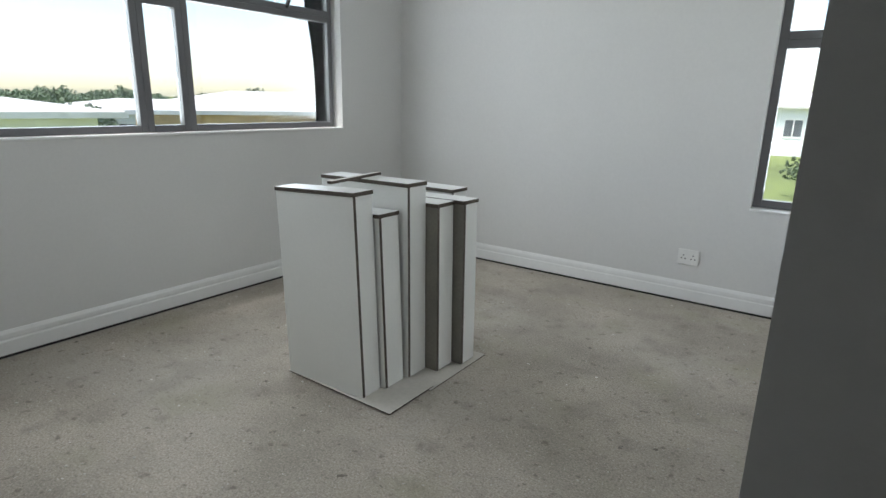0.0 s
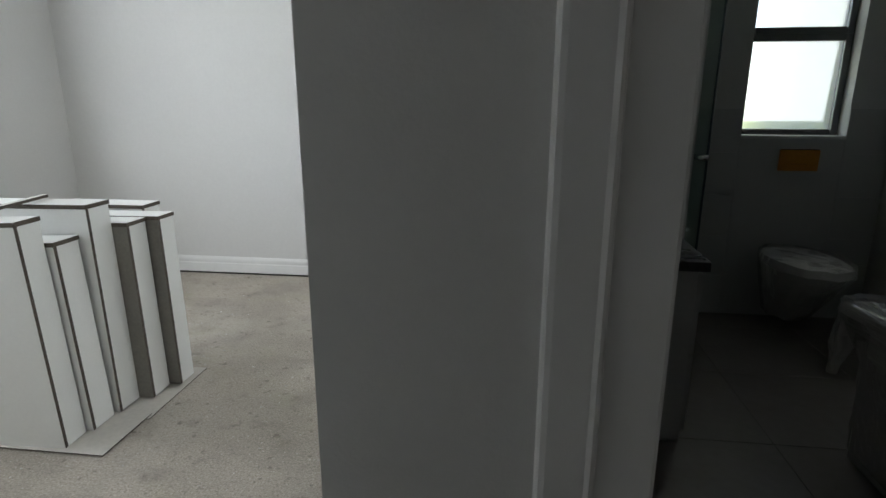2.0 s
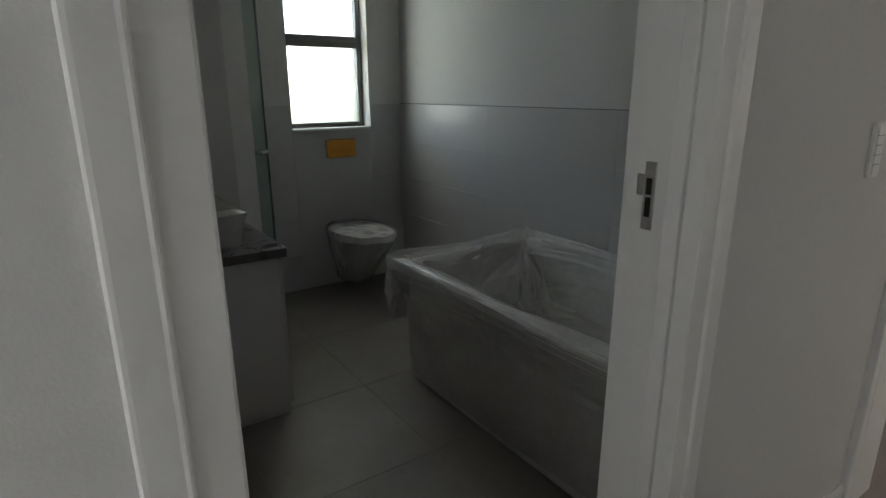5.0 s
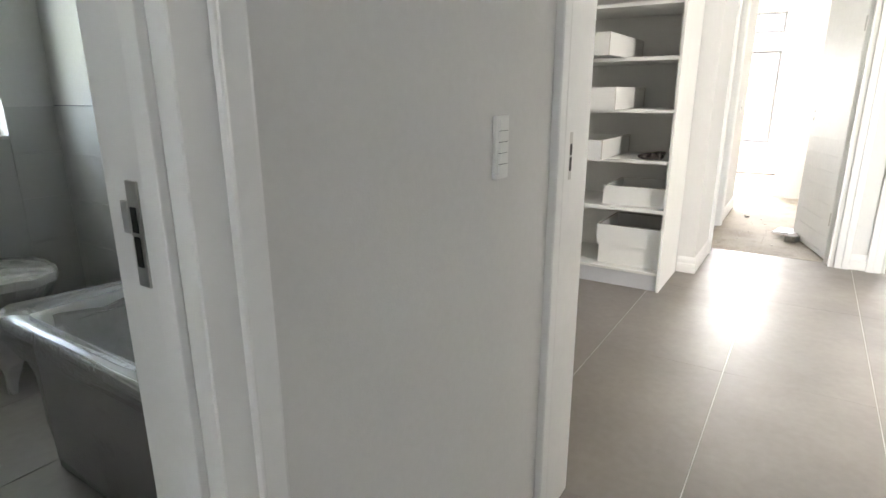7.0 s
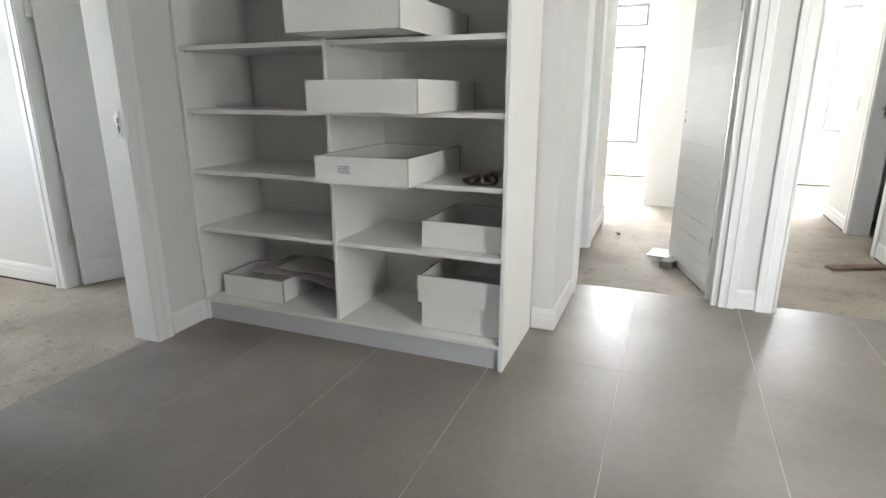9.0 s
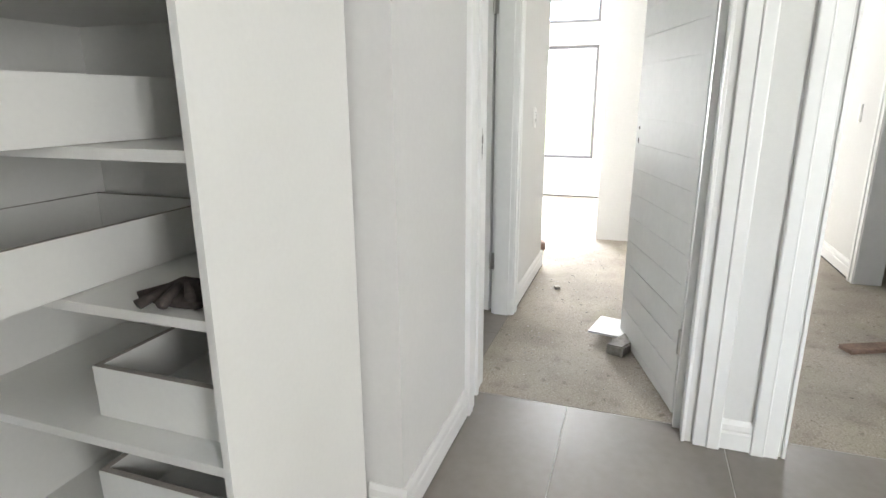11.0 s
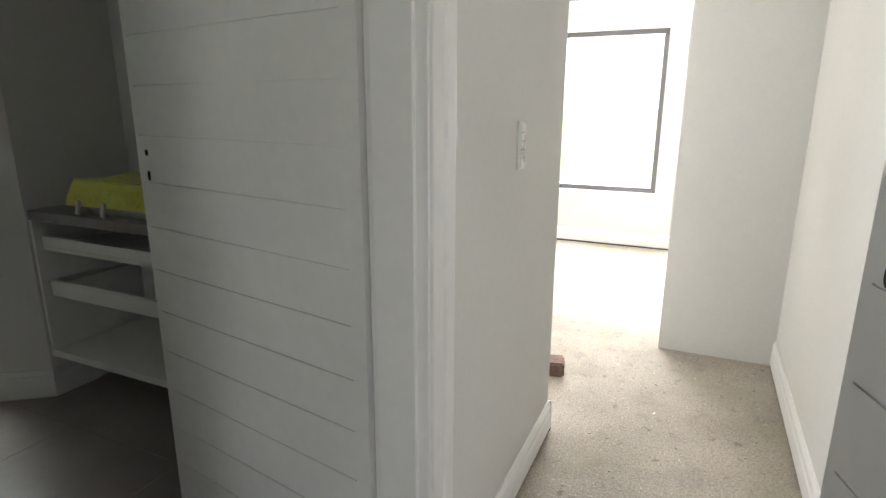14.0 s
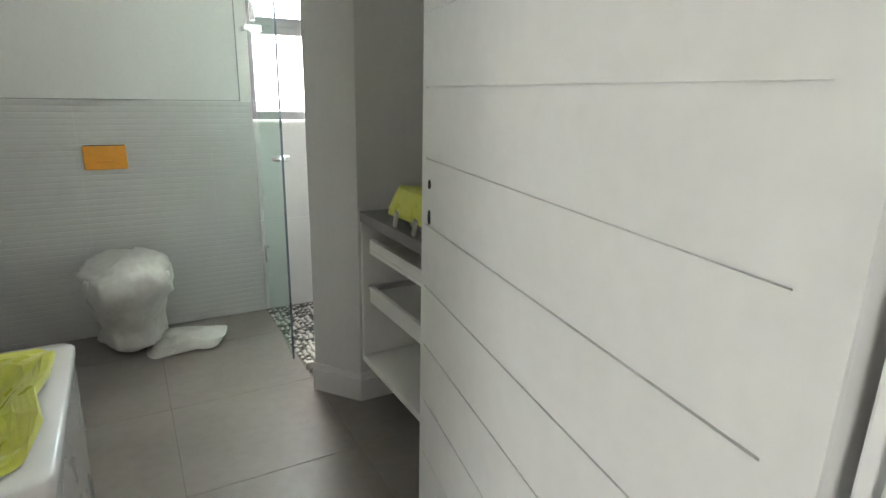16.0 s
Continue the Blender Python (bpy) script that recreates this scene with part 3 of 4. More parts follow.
# Out of view; added only so the north room has a light source.
window("unseen_window_8", "y", 5.52, [(2.95, 3.65, 0.91, 2.19), (3.65, 4.35, 0.91, 2.19)], "unseen grey aluminium window added to light north room", GLASS)


# ---- bedroom: boards stacked on the floor ----
def slab(bm, x0, y0, z0, x1, y1, z1, m=None):
    """A melamine board: broad faces take the first material, cut edges the second."""
    size = (x1 - x0, y1 - y0, z1 - z0)
    thin = size.index(min(size))
    vs = [bm.verts.new((x, y, z)) for x in (x0, x1) for y in (y0, y1) for z in (z0, z1)]
    if m is not None:
        for v in vs:
            v.co = m @ v.co
    for q, axis in (((0, 1, 3, 2), 0), ((4, 6, 7, 5), 0), ((0, 4, 5, 1), 1), ((2, 3, 7, 6), 1), ((0, 2, 6, 4), 2), ((1, 5, 7, 3), 2)):
        bm.faces.new([vs[i] for i in q]).material_index = 0 if axis == thin else 1
    return bm


BOARD = [MELAMINE, CHIPBOARD]
T = 0.016


# Darker base-board colour for two of the stood boxes.
BROWNBOARD = material("dark_brown_board", (0.20, 0.188, 0.162), 0.75, 0, 80, 0.08, 5, 0.1, 0.1, 120)


def stood_box(loc, w, d, h, lean, turn, label, face=MELAMINE):
    """A drawer box stood on end, its floor board to the front; origin at the front right foot."""
    t = thing("drawer_box", loc, label, "drawer box", "boxes stacked in bedroom")
    t.matrix_world = Matrix.Translation(loc) @ Matrix.Rotation(radians(turn), 4, "Z") @ Matrix.Rotation(radians(lean), 4, "Y")
    part("base_board", slab(bmesh.new(), -w, 0, 0, 0, 0.014, h - T - 0.001), [face, CHIPBOARD], t)
    y = 0.0145
    part("side_board", slab(bmesh.new(), -T, y, 0, 0, d, h - T - 0.001), BOARD, t)
    part("side_board", slab(bmesh.new(), -w, y, 0, -w + T, d, h - T - 0.001), BOARD, t)
    part("end_board", slab(bmesh.new(), -w - 0.004, -0.003, h - T, 0.004, d + 0.004, h), BOARD, t)
    part("end_board", slab(bmesh.new(), -w + T + 0.001, y, 0, -T - 0.001, d, T), BOARD, t)
    return t


stood_box((-1.105, 1.698, 0.012), 0.43, 0.108, 0.842, -2.3, 2, "white melamine drawer box stood on end with dark edges")
stood_box((-1.085, 1.815, 0.012), 0.43, 0.116, 0.745, -2.4, 0, "shorter white melamine drawer box stood on end")
stood_box((-1.072, 1.950, 0.012), 0.50, 0.12, 0.855, -0.6, 0, "tall white melamine drawer box stood on end")
stood_box((-1.010, 2.075, 0.012), 0.40, 0.115, 0.762, -0.8, 0, "white melamine drawer box stood on end with dark front", BROWNBOARD)
stood_box((-0.962, 2.200, 0.012), 0.42, 0.105, 0.765, -0.6, 0, "white melamine drawer box with brown base stood on hardboard", BROWNBOARD)
stood_box((-1.13, 2.335, 0.012), 0.42, 0.12, 0.782, 0, 0, "white melamine drawer box stood at back of stack")
t = thing("board_offcut", (-1.52, 1.72, 0.009), "thin white board leaning behind stacked boxes", "board")
part("board", slab(bmesh.new(), -0.045, 0, 0, -0.030, 0.30, 0.72), BOARD, t)
t = thing("board_strip", (-1.315, 1.895, 0.870), "narrow pale board strip lying across box tops", "board", rz=100)
part("strip", slab(bmesh.new(), -0.18, -0.011, 0, 0.18, 0.011, 0.012), [HARDBOARD, CHIPBOARD], t)
t = thing("hardboard_sheet", (-0.945, 1.679, 0.005), "pale hardboard sheet lying under stacked boxes", "board", "hardboard sheets")
part("sheet", slab(bmesh.new(), -0.60, 0, 0, 0, 0.285, 0.004), [HARDBOARD, CHIPBOARD], t)
t = thing("hardboard_sheet", (-0.935, 1.93, 0.0005), "pale hardboard sheet poking out beneath stacked boxes", "board", "hardboard sheets", rz=0.5)
part("sheet", slab(bmesh.new(), -0.62, 0, 0, 0, 0.445, 0.004), [HARDBOARD, CHIPBOARD], t)

# wall socket
t = thing("wall_socket", (-0.365, 3.825, 0.288), "white double plug socket with dark holes on wall", "socket")
part("plate", bx(-0.062, -0.010, -0.048, 0.062, 0, 0.048, bevel=0.004), PLASTIC, t)
# Pin holes are near-black squares painting the dark of the openings.
for cx in (-0.028, 0.028):
    for hx, hz in ((0, 0.012), (-0.011, -0.010), (0.011, -0.010)):
        part("pin_hole", bx(cx + hx - 0.0035, -0.0108, hz - 0.0035, cx + hx + 0.0035, -0.0095, hz + 0.0035), DARK, t)


# light switches
def switch(loc, rz, label):
    """Tall plate with a bowed front and five rockers parted by thin slots."""
    t = thing("light_switch", loc, label, "light switch", rz=rz)
    bm = bmesh.new()
    prof = [(-0.028, 0.0), (-0.028, -0.006), (-0.024, -0.0085), (-0.012, -0.0105), (0.0, -0.0112), (0.012, -0.0105), (0.024, -0.0085), (0.028, -0.006), (0.028, 0.0)]
    prism(bm, prof, -0.062, 0.062)
    part("plate", bm, PLASTIC, t)
    for i in range(5):
        z = -0.044 + 0.022 * i
        part("rocker", bx(-0.019, -0.0116, z - 0.0106, 0.019, -0.0092, z + 0.0106, bevel=0.0008), PLASTIC, t)
        if i:
            part("slot", bx(-0.020, -0.0117, z - 0.0114, 0.014, -0.0095, z - 0.0106), GREYSLOT, t)
    return t


GREYSLOT = material("grey_slot", (0.10, 0.10, 0.10), 0.7)
switch((2.045, 0.496, 1.152), 0, "white narrow wall switch plate with rocker switches")
switch((7.548, 0.605, 1.125), 0, "white narrow wall switch plate beside bathroom door")
switch((8.75, -1.51, 1.13), 180, "white narrow wall switch plate in south bedroom")


# ---- bathrooms ----
def rings(bm, loops, close_top=True, close_bottom=True):
    vs = [[bm.verts.new(p) for p in loop] for loop in loops]
    k = len(vs[0])
    for a, b in zip(vs, vs[1:]):
        for i in range(k):
            bm.faces.new((a[i], a[(i + 1) % k], b[(i + 1) % k], b[i]))
    if close_bottom:
        bm.faces.new(vs[0][::-1])
    if close_top:
        bm.faces.new(vs[-1])
    bmesh.ops.recalc_face_normals(bm, faces=bm.faces)
    return bm


def rounded(x0, y0, x1, y1, r, z, n=5):
    pts = []
    for cx, cy, a0 in ((x1 - r, y1 - r, 0), (x0 + r, y1 - r, 90), (x0 + r, y0 + r, 180), (x1 - r, y0 + r, 270)):
        for i in range(n + 1):
            a = radians(a0 + 90 * i / n)
            pts.append((cx + r * math.cos(a), cy + r * math.sin(a), z))
    return pts


def crumple(bm, amount, scale, seed=0.0):
    for v in bm.verts:
        d = noise.noise_vector(v.co * scale + Vector((seed, seed, seed)))
        v.co += d * amount
    return bm


def subdivide(bm, cuts):
    bmesh.ops.subdivide_edges(bm, edges=bm.edges[:], cuts=cuts, use_grid_fill=True)
    return bm


def bathtub(loc, lx, ly, h, label, inset=0.012):
    """Built-in rectangular tub with a rolled rim; origin at its low corner."""
    t = thing("bathtub", loc, label, "bathtub")
    bm = bmesh.new()
    i = inset
    rings(bm, [rounded(i, 0.012, lx - 0.012, ly - i, 0.03, 0.0), rounded(i - 0.006, 0.006, lx - 0.006, ly - i + 0.006, 0.03, h - 0.06),
               rounded(0, 0, lx, ly, 0.035, h - 0.035), rounded(0, 0, lx, ly, 0.035, h - 0.006), rounded(0.006, 0.006, lx - 0.006, ly - 0.006, 0.035, h),
               rounded(0.062, 0.062, lx - 0.062, ly - 0.062, 0.07, h), rounded(0.072, 0.072, lx - 0.072, ly - 0.072, 0.08, h - 0.012),
               rounded(0.14, 0.17, lx - 0.14, ly - 0.17, 0.12, 0.16), rounded(0.2, 0.25, lx - 0.2, ly - 0.25, 0.12, 0.12)])
    part("shell", bm, CERAMIC, t, smooth=True)
    return t


tub = bathtub((1.655, 0.66, 0.0), 0.85, 1.45, 0.56, "white bathtub wrapped in clear crinkled plastic beside tiled wall", 0.06)
bm = bmesh.new()
rings(bm, [rounded(0.052, -0.002, 0.843, 1.396, 0.04, 0.02, 8), rounded(0.046, -0.004, 0.844, 1.402, 0.04, 0.36, 8), rounded(-0.004, -0.004, 0.845, 1.454, 0.04, 0.49, 8),
           rounded(-0.014, -0.004, 0.845, 1.466, 0.04, 0.545, 8), rounded(-0.008, -0.002, 0.844, 1.460, 0.04, 0.576, 8), rounded(0.05, 0.05, 0.79, 1.40, 0.06, 0.585, 8),
           rounded(0.085, 0.10, 0.76, 1.35, 0.08, 0.51, 8), rounded(0.16, 0.22, 0.70, 1.24, 0.1, 0.30, 8), rounded(0.24, 0.34, 0.62, 1.12, 0.1, 0.20, 8)], True, False)
subdivide(bm, 3)
# loose on the rim and inside, drawn tight down the outer sides
for v in bm.verts:
    inside = 0.03 < v.co.x < 0.81 and 0.03 < v.co.y < 1.42
    k = 1.0 if inside or v.co.z > 0.50 else 0.12
    fold = noise.noise_vector(Vector((v.co.x * 11, v.co.y * 11, v.co.z * 1.5)))
    fine = noise.noise_vector(v.co * 32 + Vector((7.7, 7.7, 7.7)))
    v.co += fold * (0.030 * k if inside else 0.014 * k) + fine * 0.017 * k
crumple(bm, 0.004, 80, 2.7)
part("plastic_wrap", bm, FILM, tub, "clear crinkled plastic wrap over rim")
bm = bmesh.new()
rings(bm, [rounded(-0.012, 1.415, 0.05, 1.47, 0.012, 0.53), rounded(-0.020, 1.41, 0.040, 1.475, 0.012, 0.40), rounded(-0.010, 1.43, 0.012, 1.46, 0.008, 0.29)], True, True)
subdivide(bm, 2)
crumple(bm, 0.012, 22, 5.0)
part("wrap_tail", bm, FILM, tub, "hanging tail of plastic wrap")
# bath filler on the tub rim
t = thing("bath_tap", (2.40, 1.18, 0.578), "chrome upright bath tap wrapped in plastic", "tap")
bm = bmesh.new()
bmesh.ops.create_cone(bm, cap_ends=True, segments=16, radius1=0.020, radius2=0.018, depth=0.14)
bm.transform(Matrix.Translation((0, 0, 0.07)))
part("body", bm, CHROME, t, smooth=True)
part("lever", bx(-0.012, -0.014, 0.142, 0.09, 0.014, 0.156, bevel=0.004), CHROME, t)
part("spout", bx(-0.12, -0.014, 0.075, 0.0, 0.014, 0.098, bevel=0.005), CHROME, t)


def oval(cx, cy, rx, ry, z, n=28, flat=0.0):
    pts = []
    for i in range(n):
        a = 2 * math.pi * i / n
        y = cy + ry * math.sin(a)
        pts.append((cx + rx * math.copysign(abs(math.cos(a)) ** 0.8, math.cos(a)), min(y, flat) if flat else y, z))
    return pts


def toilet(loc, label, wrap, wrapmat, seed):
    """Wall-hung pan; the wall is at local y = 0 and the pan stands out towards -y."""
    t = thing("toilet", loc, label, "toilet")
    bm = bmesh.new()
    rings(bm, [oval(0, -0.10, 0.085, 0.11, 0.07, 28, -0.003), oval(0, -0.15, 0.11, 0.155, 0.14, 28, -0.003), oval(0, -0.21, 0.155, 0.22, 0.28, 28, -0.003), oval(0, -0.26, 0.18, 0.275, 0.38, 28, -0.003)])
    part("pan", bm, CERAMIC, t, smooth=True)
    bm = bmesh.new()
    rings(bm, [oval(0, -0.265, 0.185, 0.275, 0.382, 28, -0.02), oval(0, -0.265, 0.19, 0.28, 0.40, 28, -0.02), oval(0, -0.265, 0.185, 0.275, 0.425, 28, -0.02), oval(0, -0.265, 0.16, 0.25, 0.432, 28, -0.04)])
    part("lid", bm, PLASTIC, t, smooth=True)
    bm = bmesh.new()
    if wrap == "tight":
        rings(bm, [oval(0, -0.14, 0.11, 0.13, 0.08), oval(0, -0.22, 0.165, 0.235, 0.28), oval(0, -0.27, 0.205, 0.295, 0.40), oval(0, -0.27, 0.195, 0.29, 0.44), oval(0, -0.27, 0.10, 0.15, 0.446)])
        subdivide(bm, 2)
        crumple(bm, 0.010, 14, seed)
    else:
        rings(bm, [oval(0.0, -0.22, 0.15, 0.20, 0.07), oval(0.0, -0.22, 0.135, 0.20, 0.16), oval(0, -0.25, 0.17, 0.26, 0.29), oval(0, -0.27, 0.20, 0.29, 0.38), oval(0, -0.27, 0.19, 0.28, 0.44), oval(0, -0.27, 0.12, 0.17, 0.475)])
        subdivide(bm, 2)
        crumple(bm, 0.030, 9, seed)
        crumple(bm, 0.010, 30, seed + 3)
    part("plastic_wrap", bm, wrapmat, t, "crinkled plastic wrap", smooth=wrapmat is BAG)
    return t


BAG = material("milky_plastic_bag", (0.66, 0.66, 0.62), 0.35, 0, 30, 0.05, 5, 0.1, 0.8, 22, 0.6)
BAG.node_tree.nodes["Principled BSDF"].inputs["Alpha"].default_value = 0.8
toilet((2.04, 3.444, 0), "white wall-hung toilet wrapped in clear plastic", "tight", FILM, 2.2)
wc = toilet((6.60, 3.826, 0), "white wall-hung toilet wrapped in milky plastic bag", "loose", BAG, 8.3)
bm = bmesh.new()
rings(bm, [rounded(0.05, -0.42, 0.36, -0.22, 0.05, -0.085 + 0.09), rounded(0.07, -0.40, 0.40, -0.25, 0.05, 0.05), rounded(0.12, -0.36, 0.30, -0.28, 0.03, 0.085)])
subdivide(bm, 3)
crumple(bm, 0.035, 8, 1.7)
for v in bm.verts:
    v.co.z = max(v.co.z, 0.003)
part("bag_tail", bm, BAG, wc, "loose end of plastic bag lying on floor")


def flush_plate(loc, w, h, label):
    t = thing("flush_plate", loc, label, "flush plate")
    part("cover", bx(-w / 2, -0.014, -h / 2, w / 2, 0, h / 2, bevel=0.003), ORANGE, t)
    part("edge", bx(-w / 2 + 0.004, -0.010, h / 2, w / 2 - 0.004, -0.002, h / 2 + 0.004), DARK, t)
    part("button_mark", bx(-w / 5, -0.0155, -h / 5, w / 5, -0.0138, -h / 5 + 0.006), material("faded_orange_print", (0.60, 0.24, 0.03), 0.6), t)
    return t


flush_plate((2.05, 3.443, 0.922), 0.205, 0.115, "orange protective cover over flush plate on wall")
flush_plate((6.57, 3.824, 0.925), 0.185, 0.115, "bright orange protective cover over flush plate")

# first vanity with wrapped basin
t = thing("vanity_cabinet", (0.477, 2.03, 0), "grey vanity cabinet with dark stone top beside shower", "cabinet")
part("body", bx(0, 0.012, 0.0, 0.655, 0.762, 0.672, bevel=0.002), VANITY, t)
part("countertop", bx(0, 0, 0.673, 0.690, 0.768, 0.708, bevel=0.003), COUNTER, t, "dark grey stone countertop")
for i in range(2):
    dr = part("drawer_front", bx(0.656, 0.016, 0.05 + i * 0.31, 0.673, 0.758, 0.352 + i * 0.31, bevel=0.002), VANITY, t)
t = thing("basin", (0.60, 2.11, 0.71), "white rectangular vessel basin wrapped in clear plastic", "basin")
bm = bmesh.new()
rings(bm, [rounded(0.03, 0.05, 0.40, 0.52, 0.04, 0.0), rounded(0.0, 0.0, 0.44, 0.58, 0.05, 0.13), rounded(0.012, 0.012, 0.428, 0.568, 0.045, 0.138), rounded(0.05, 0.06, 0.39, 0.52, 0.05, 0.04)])
part("bowl", bm, CERAMIC, t, smooth=True)
bm = bmesh.new()
rings(bm, [rounded(0.02, 0.03, 0.44, 0.54, 0.04, 0.004), rounded(-0.008, -0.008, 0.46, 0.588, 0.05, 0.13), rounded(0.01, 0.01, 0.43, 0.57, 0.05, 0.15)], True, False)
subdivide(bm, 2)
crumple(bm, 0.012, 16, 4.4)
part("plastic_wrap", bm, FILM, t, "clear crinkled plastic wrap")


# frameless shower doors
def shower_door(loc, rz, w, h, label):
    """Glass leaf along local +x from the wall hinge."""
    t = thing("shower_door", loc, label, "shower door", rz=rz)
    g = part("pane", bx(0.006, -0.004, 0.012, w, 0.004, h, bevel=0.001), SHOWERGLASS, t, "clear green-tinted glass")
    g.visible_shadow = False
    part("edge_strip", bx(w, -0.0045, 0.012, w + 0.010, 0.0045, h, bevel=0.001), material("dark_seal", (0.09, 0.11, 0.14), 0.3), t, "dark clear edge seal")
    for z in (0.35, h - 0.35):
        part("hinge", bx(0.0, -0.011, z - 0.045, 0.055, 0.011, z + 0.045, bevel=0.003), STEEL, t, "satin steel glass hinge")
    kn = bmesh.new()
    bmesh.ops.create_cone(kn, cap_ends=True, segments=16, radius1=0.014, radius2=0.014, depth=0.075)
    kn.transform(Matrix.Translation((w - 0.055, 0, 0.965)) @ Matrix.Rotation(radians(90), 4, "X"))
    part("knob", kn, CHROME, t, "chrome door knob", smooth=True)
    return t


shower_door((7.31, 3.825, 0), -94.5, 0.725, 2.0, "clear glass shower door with steel hinges")
t = thing("glass_clip", (7.30, 2.99, 0.0), "small dark steel glass clip on shower floor edge", "clip")
part("clip", bx(-0.018, -0.012, 0, 0.018, 0.012, 0.035, bevel=0.003), STEEL, t)
shower_door((1.3, 2.955, 0), 44.7, 0.223, 2.0, "clear glass shower door ajar with chrome knob")

# shower head seen through the second shower window
t = thing("shower_head", (7.252, 3.839, 1.53), "chrome hand shower fixed to wall", "shower head")
part("bracket", bx(-0.008, -0.06, 0.02, 0.008, 0.0, 0.045, bevel=0.002), CHROME, t)
part("head", bx(0.0, -0.10, 0.02, 0.09, -0.055, 0.05, bevel=0.006), CHROME, t)

# second bathroom vanity: stone top over open shelves
t = thing("vanity_unit", (7.42, 0.95, 0), "open white vanity shelves under grey stone top", "cabinet")
part("countertop", bx(-0.004, 0, 0.777, 0.468, 1.655, 0.817, bevel=0.003), COUNTER2, t, "grey stone countertop")
part("front_rail", bx(0.03, 0, 0.665, 0.05, 1.64, 0.705, bevel=0.002), MELAMINE, t)
part("shelf", bx(0.03, 0, 0.648, 0.46, 1.64, 0.664), MELAMINE, t)
part("drawer_rail", bx(0.012, 0, 0.46, 0.028, 1.60, 0.525, bevel=0.002), MELAMINE, t)
part("bottom_shelf", bx(0.0, 0, 0.185, 0.46, 1.64, 0.215, bevel=0.002), MELAMINE, t)
part("back_panel", bx(0.45, 0, 0.215, 0.458, 1.64, 0.648), MELAMINE, t)
part("side_panel", bx(0.0, 1.641, 0.185, 0.46, 1.656, 0.776), MELAMINE, t)
part("support", bx(0.40, 0.0, 0.0, 0.45, 1.64, 0.184), MELAMINE, t)
rb = part("runner", bx(0.02, 1.606, 0.50, 0.40, 1.640, 0.515, bevel=0.001), STEEL, t, "steel drawer runner")
t = thing("basin", (7.46, 1.78, 0.8185), "rectangular basin under bright yellow plastic sheet", "basin")
bm = bmesh.new()
rings(bm, [rounded(0.02, 0.04, 0.36, 0.54, 0.04, 0.0), rounded(0.0, 0.0, 0.39, 0.60, 0.05, 0.10), rounded(0.012, 0.012, 0.378, 0.588, 0.045, 0.108), rounded(0.05, 0.06, 0.34, 0.54, 0.05, 0.03)])
part("bowl", bm, CERAMIC, t, smooth=True)
bm = bmesh.new()
rings(bm, [rounded(-0.03, -0.03, 0.42, 0.62, 0.05, 0.035), rounded(-0.012, -0.012, 0.40, 0.61, 0.05, 0.10), rounded(0.0, 0.0, 0.39, 0.60, 0.05, 0.125), rounded(0.08, 0.1, 0.30, 0.5, 0.05, 0.13)], True, False)
subdivide(bm, 2)
crumple(bm, 0.014, 14, 2.9)
part("yellow_cover", bm, YELLOW, t, "bright yellow plastic sheet")
for y in (0.10, 0.36, 0.50):
    part("tape_tail", bx(-0.045, y, 0.004, -0.036, y + 0.018, 0.06, bevel=0.002, m=Matrix.Translation((0, y, 0)) @ Matrix.Rotation(radians(18), 4, "X") @ Matrix.Translation((0, -y, 0))), BAG, t, "pale tape tail")

# second tub, yellow sheet
tub2 = bathtub((5.39, 1.73, 0.0), 1.075, 0.69, 0.55, "white bathtub under crumpled yellow plastic sheet")
bm = bmesh.new()
rings(bm, [rounded(0.05, 0.045, 1.03, 0.648, 0.05, 0.555), rounded(0.055, 0.05, 1.025, 0.64, 0.06, 0.575), rounded(0.12, 0.12, 0.98, 0.58, 0.08, 0.555), rounded(0.2, 0.2, 0.9, 0.5, 0.1, 0.47), rounded(0.34, 0.28, 0.8, 0.42, 0.06, 0.42)], True, False)
subdivide(bm, 3)
crumple(bm, 0.030, 6, 6.6)
crumple(bm, 0.012, 22, 1.1)
part("yellow_cover", bm, YELLOW, tub2, "crumpled yellow plastic sheet")


# ---- hall: built-in shelves ----
SX, SY0, SY1, SD = 4.667, 0.662, 2.405, 0.545
t = thing("shelf_unit", (SX, SY0, 0), "white open built-in shelf unit holding drawer boxes", "shelf unit")
H = 2.30
part("side_panel", bx(0, 0, 0, SD, 0.018, H, bevel=0.0012), MELAMINE, t)
part("side_panel", bx(0, SY1 - SY0 - 0.018, 0, SD, SY1 - SY0, H, bevel=0.0012), MELAMINE, t)
part("divider", bx(0.004, 0.855, 0.126, SD - 0.008, 0.873, H - 0.02, bevel=0.0012), MELAMINE, t)
part("back_panel", bx(SD - 0.008, 0.018, 0.11, SD - 0.002, SY1 - SY0 - 0.018, H - 0.01), MELAMINE, t)
part("plinth", bx(0.022, 0.018, 0, 0.038, SY1 - SY0 - 0.018, 0.108), PLINTH, t, "cool grey plinth board")
part("bottom_panel", bx(0.002, 0.0185, 0.109, SD - 0.009, SY1 - SY0 - 0.0185, 0.127, bevel=0.001), MELAMINE, t)
part("top_panel", bx(0.002, 0.0185, H - 0.018, SD - 0.009, SY1 - SY0 - 0.0185, H, bevel=0.001), MELAMINE, t)
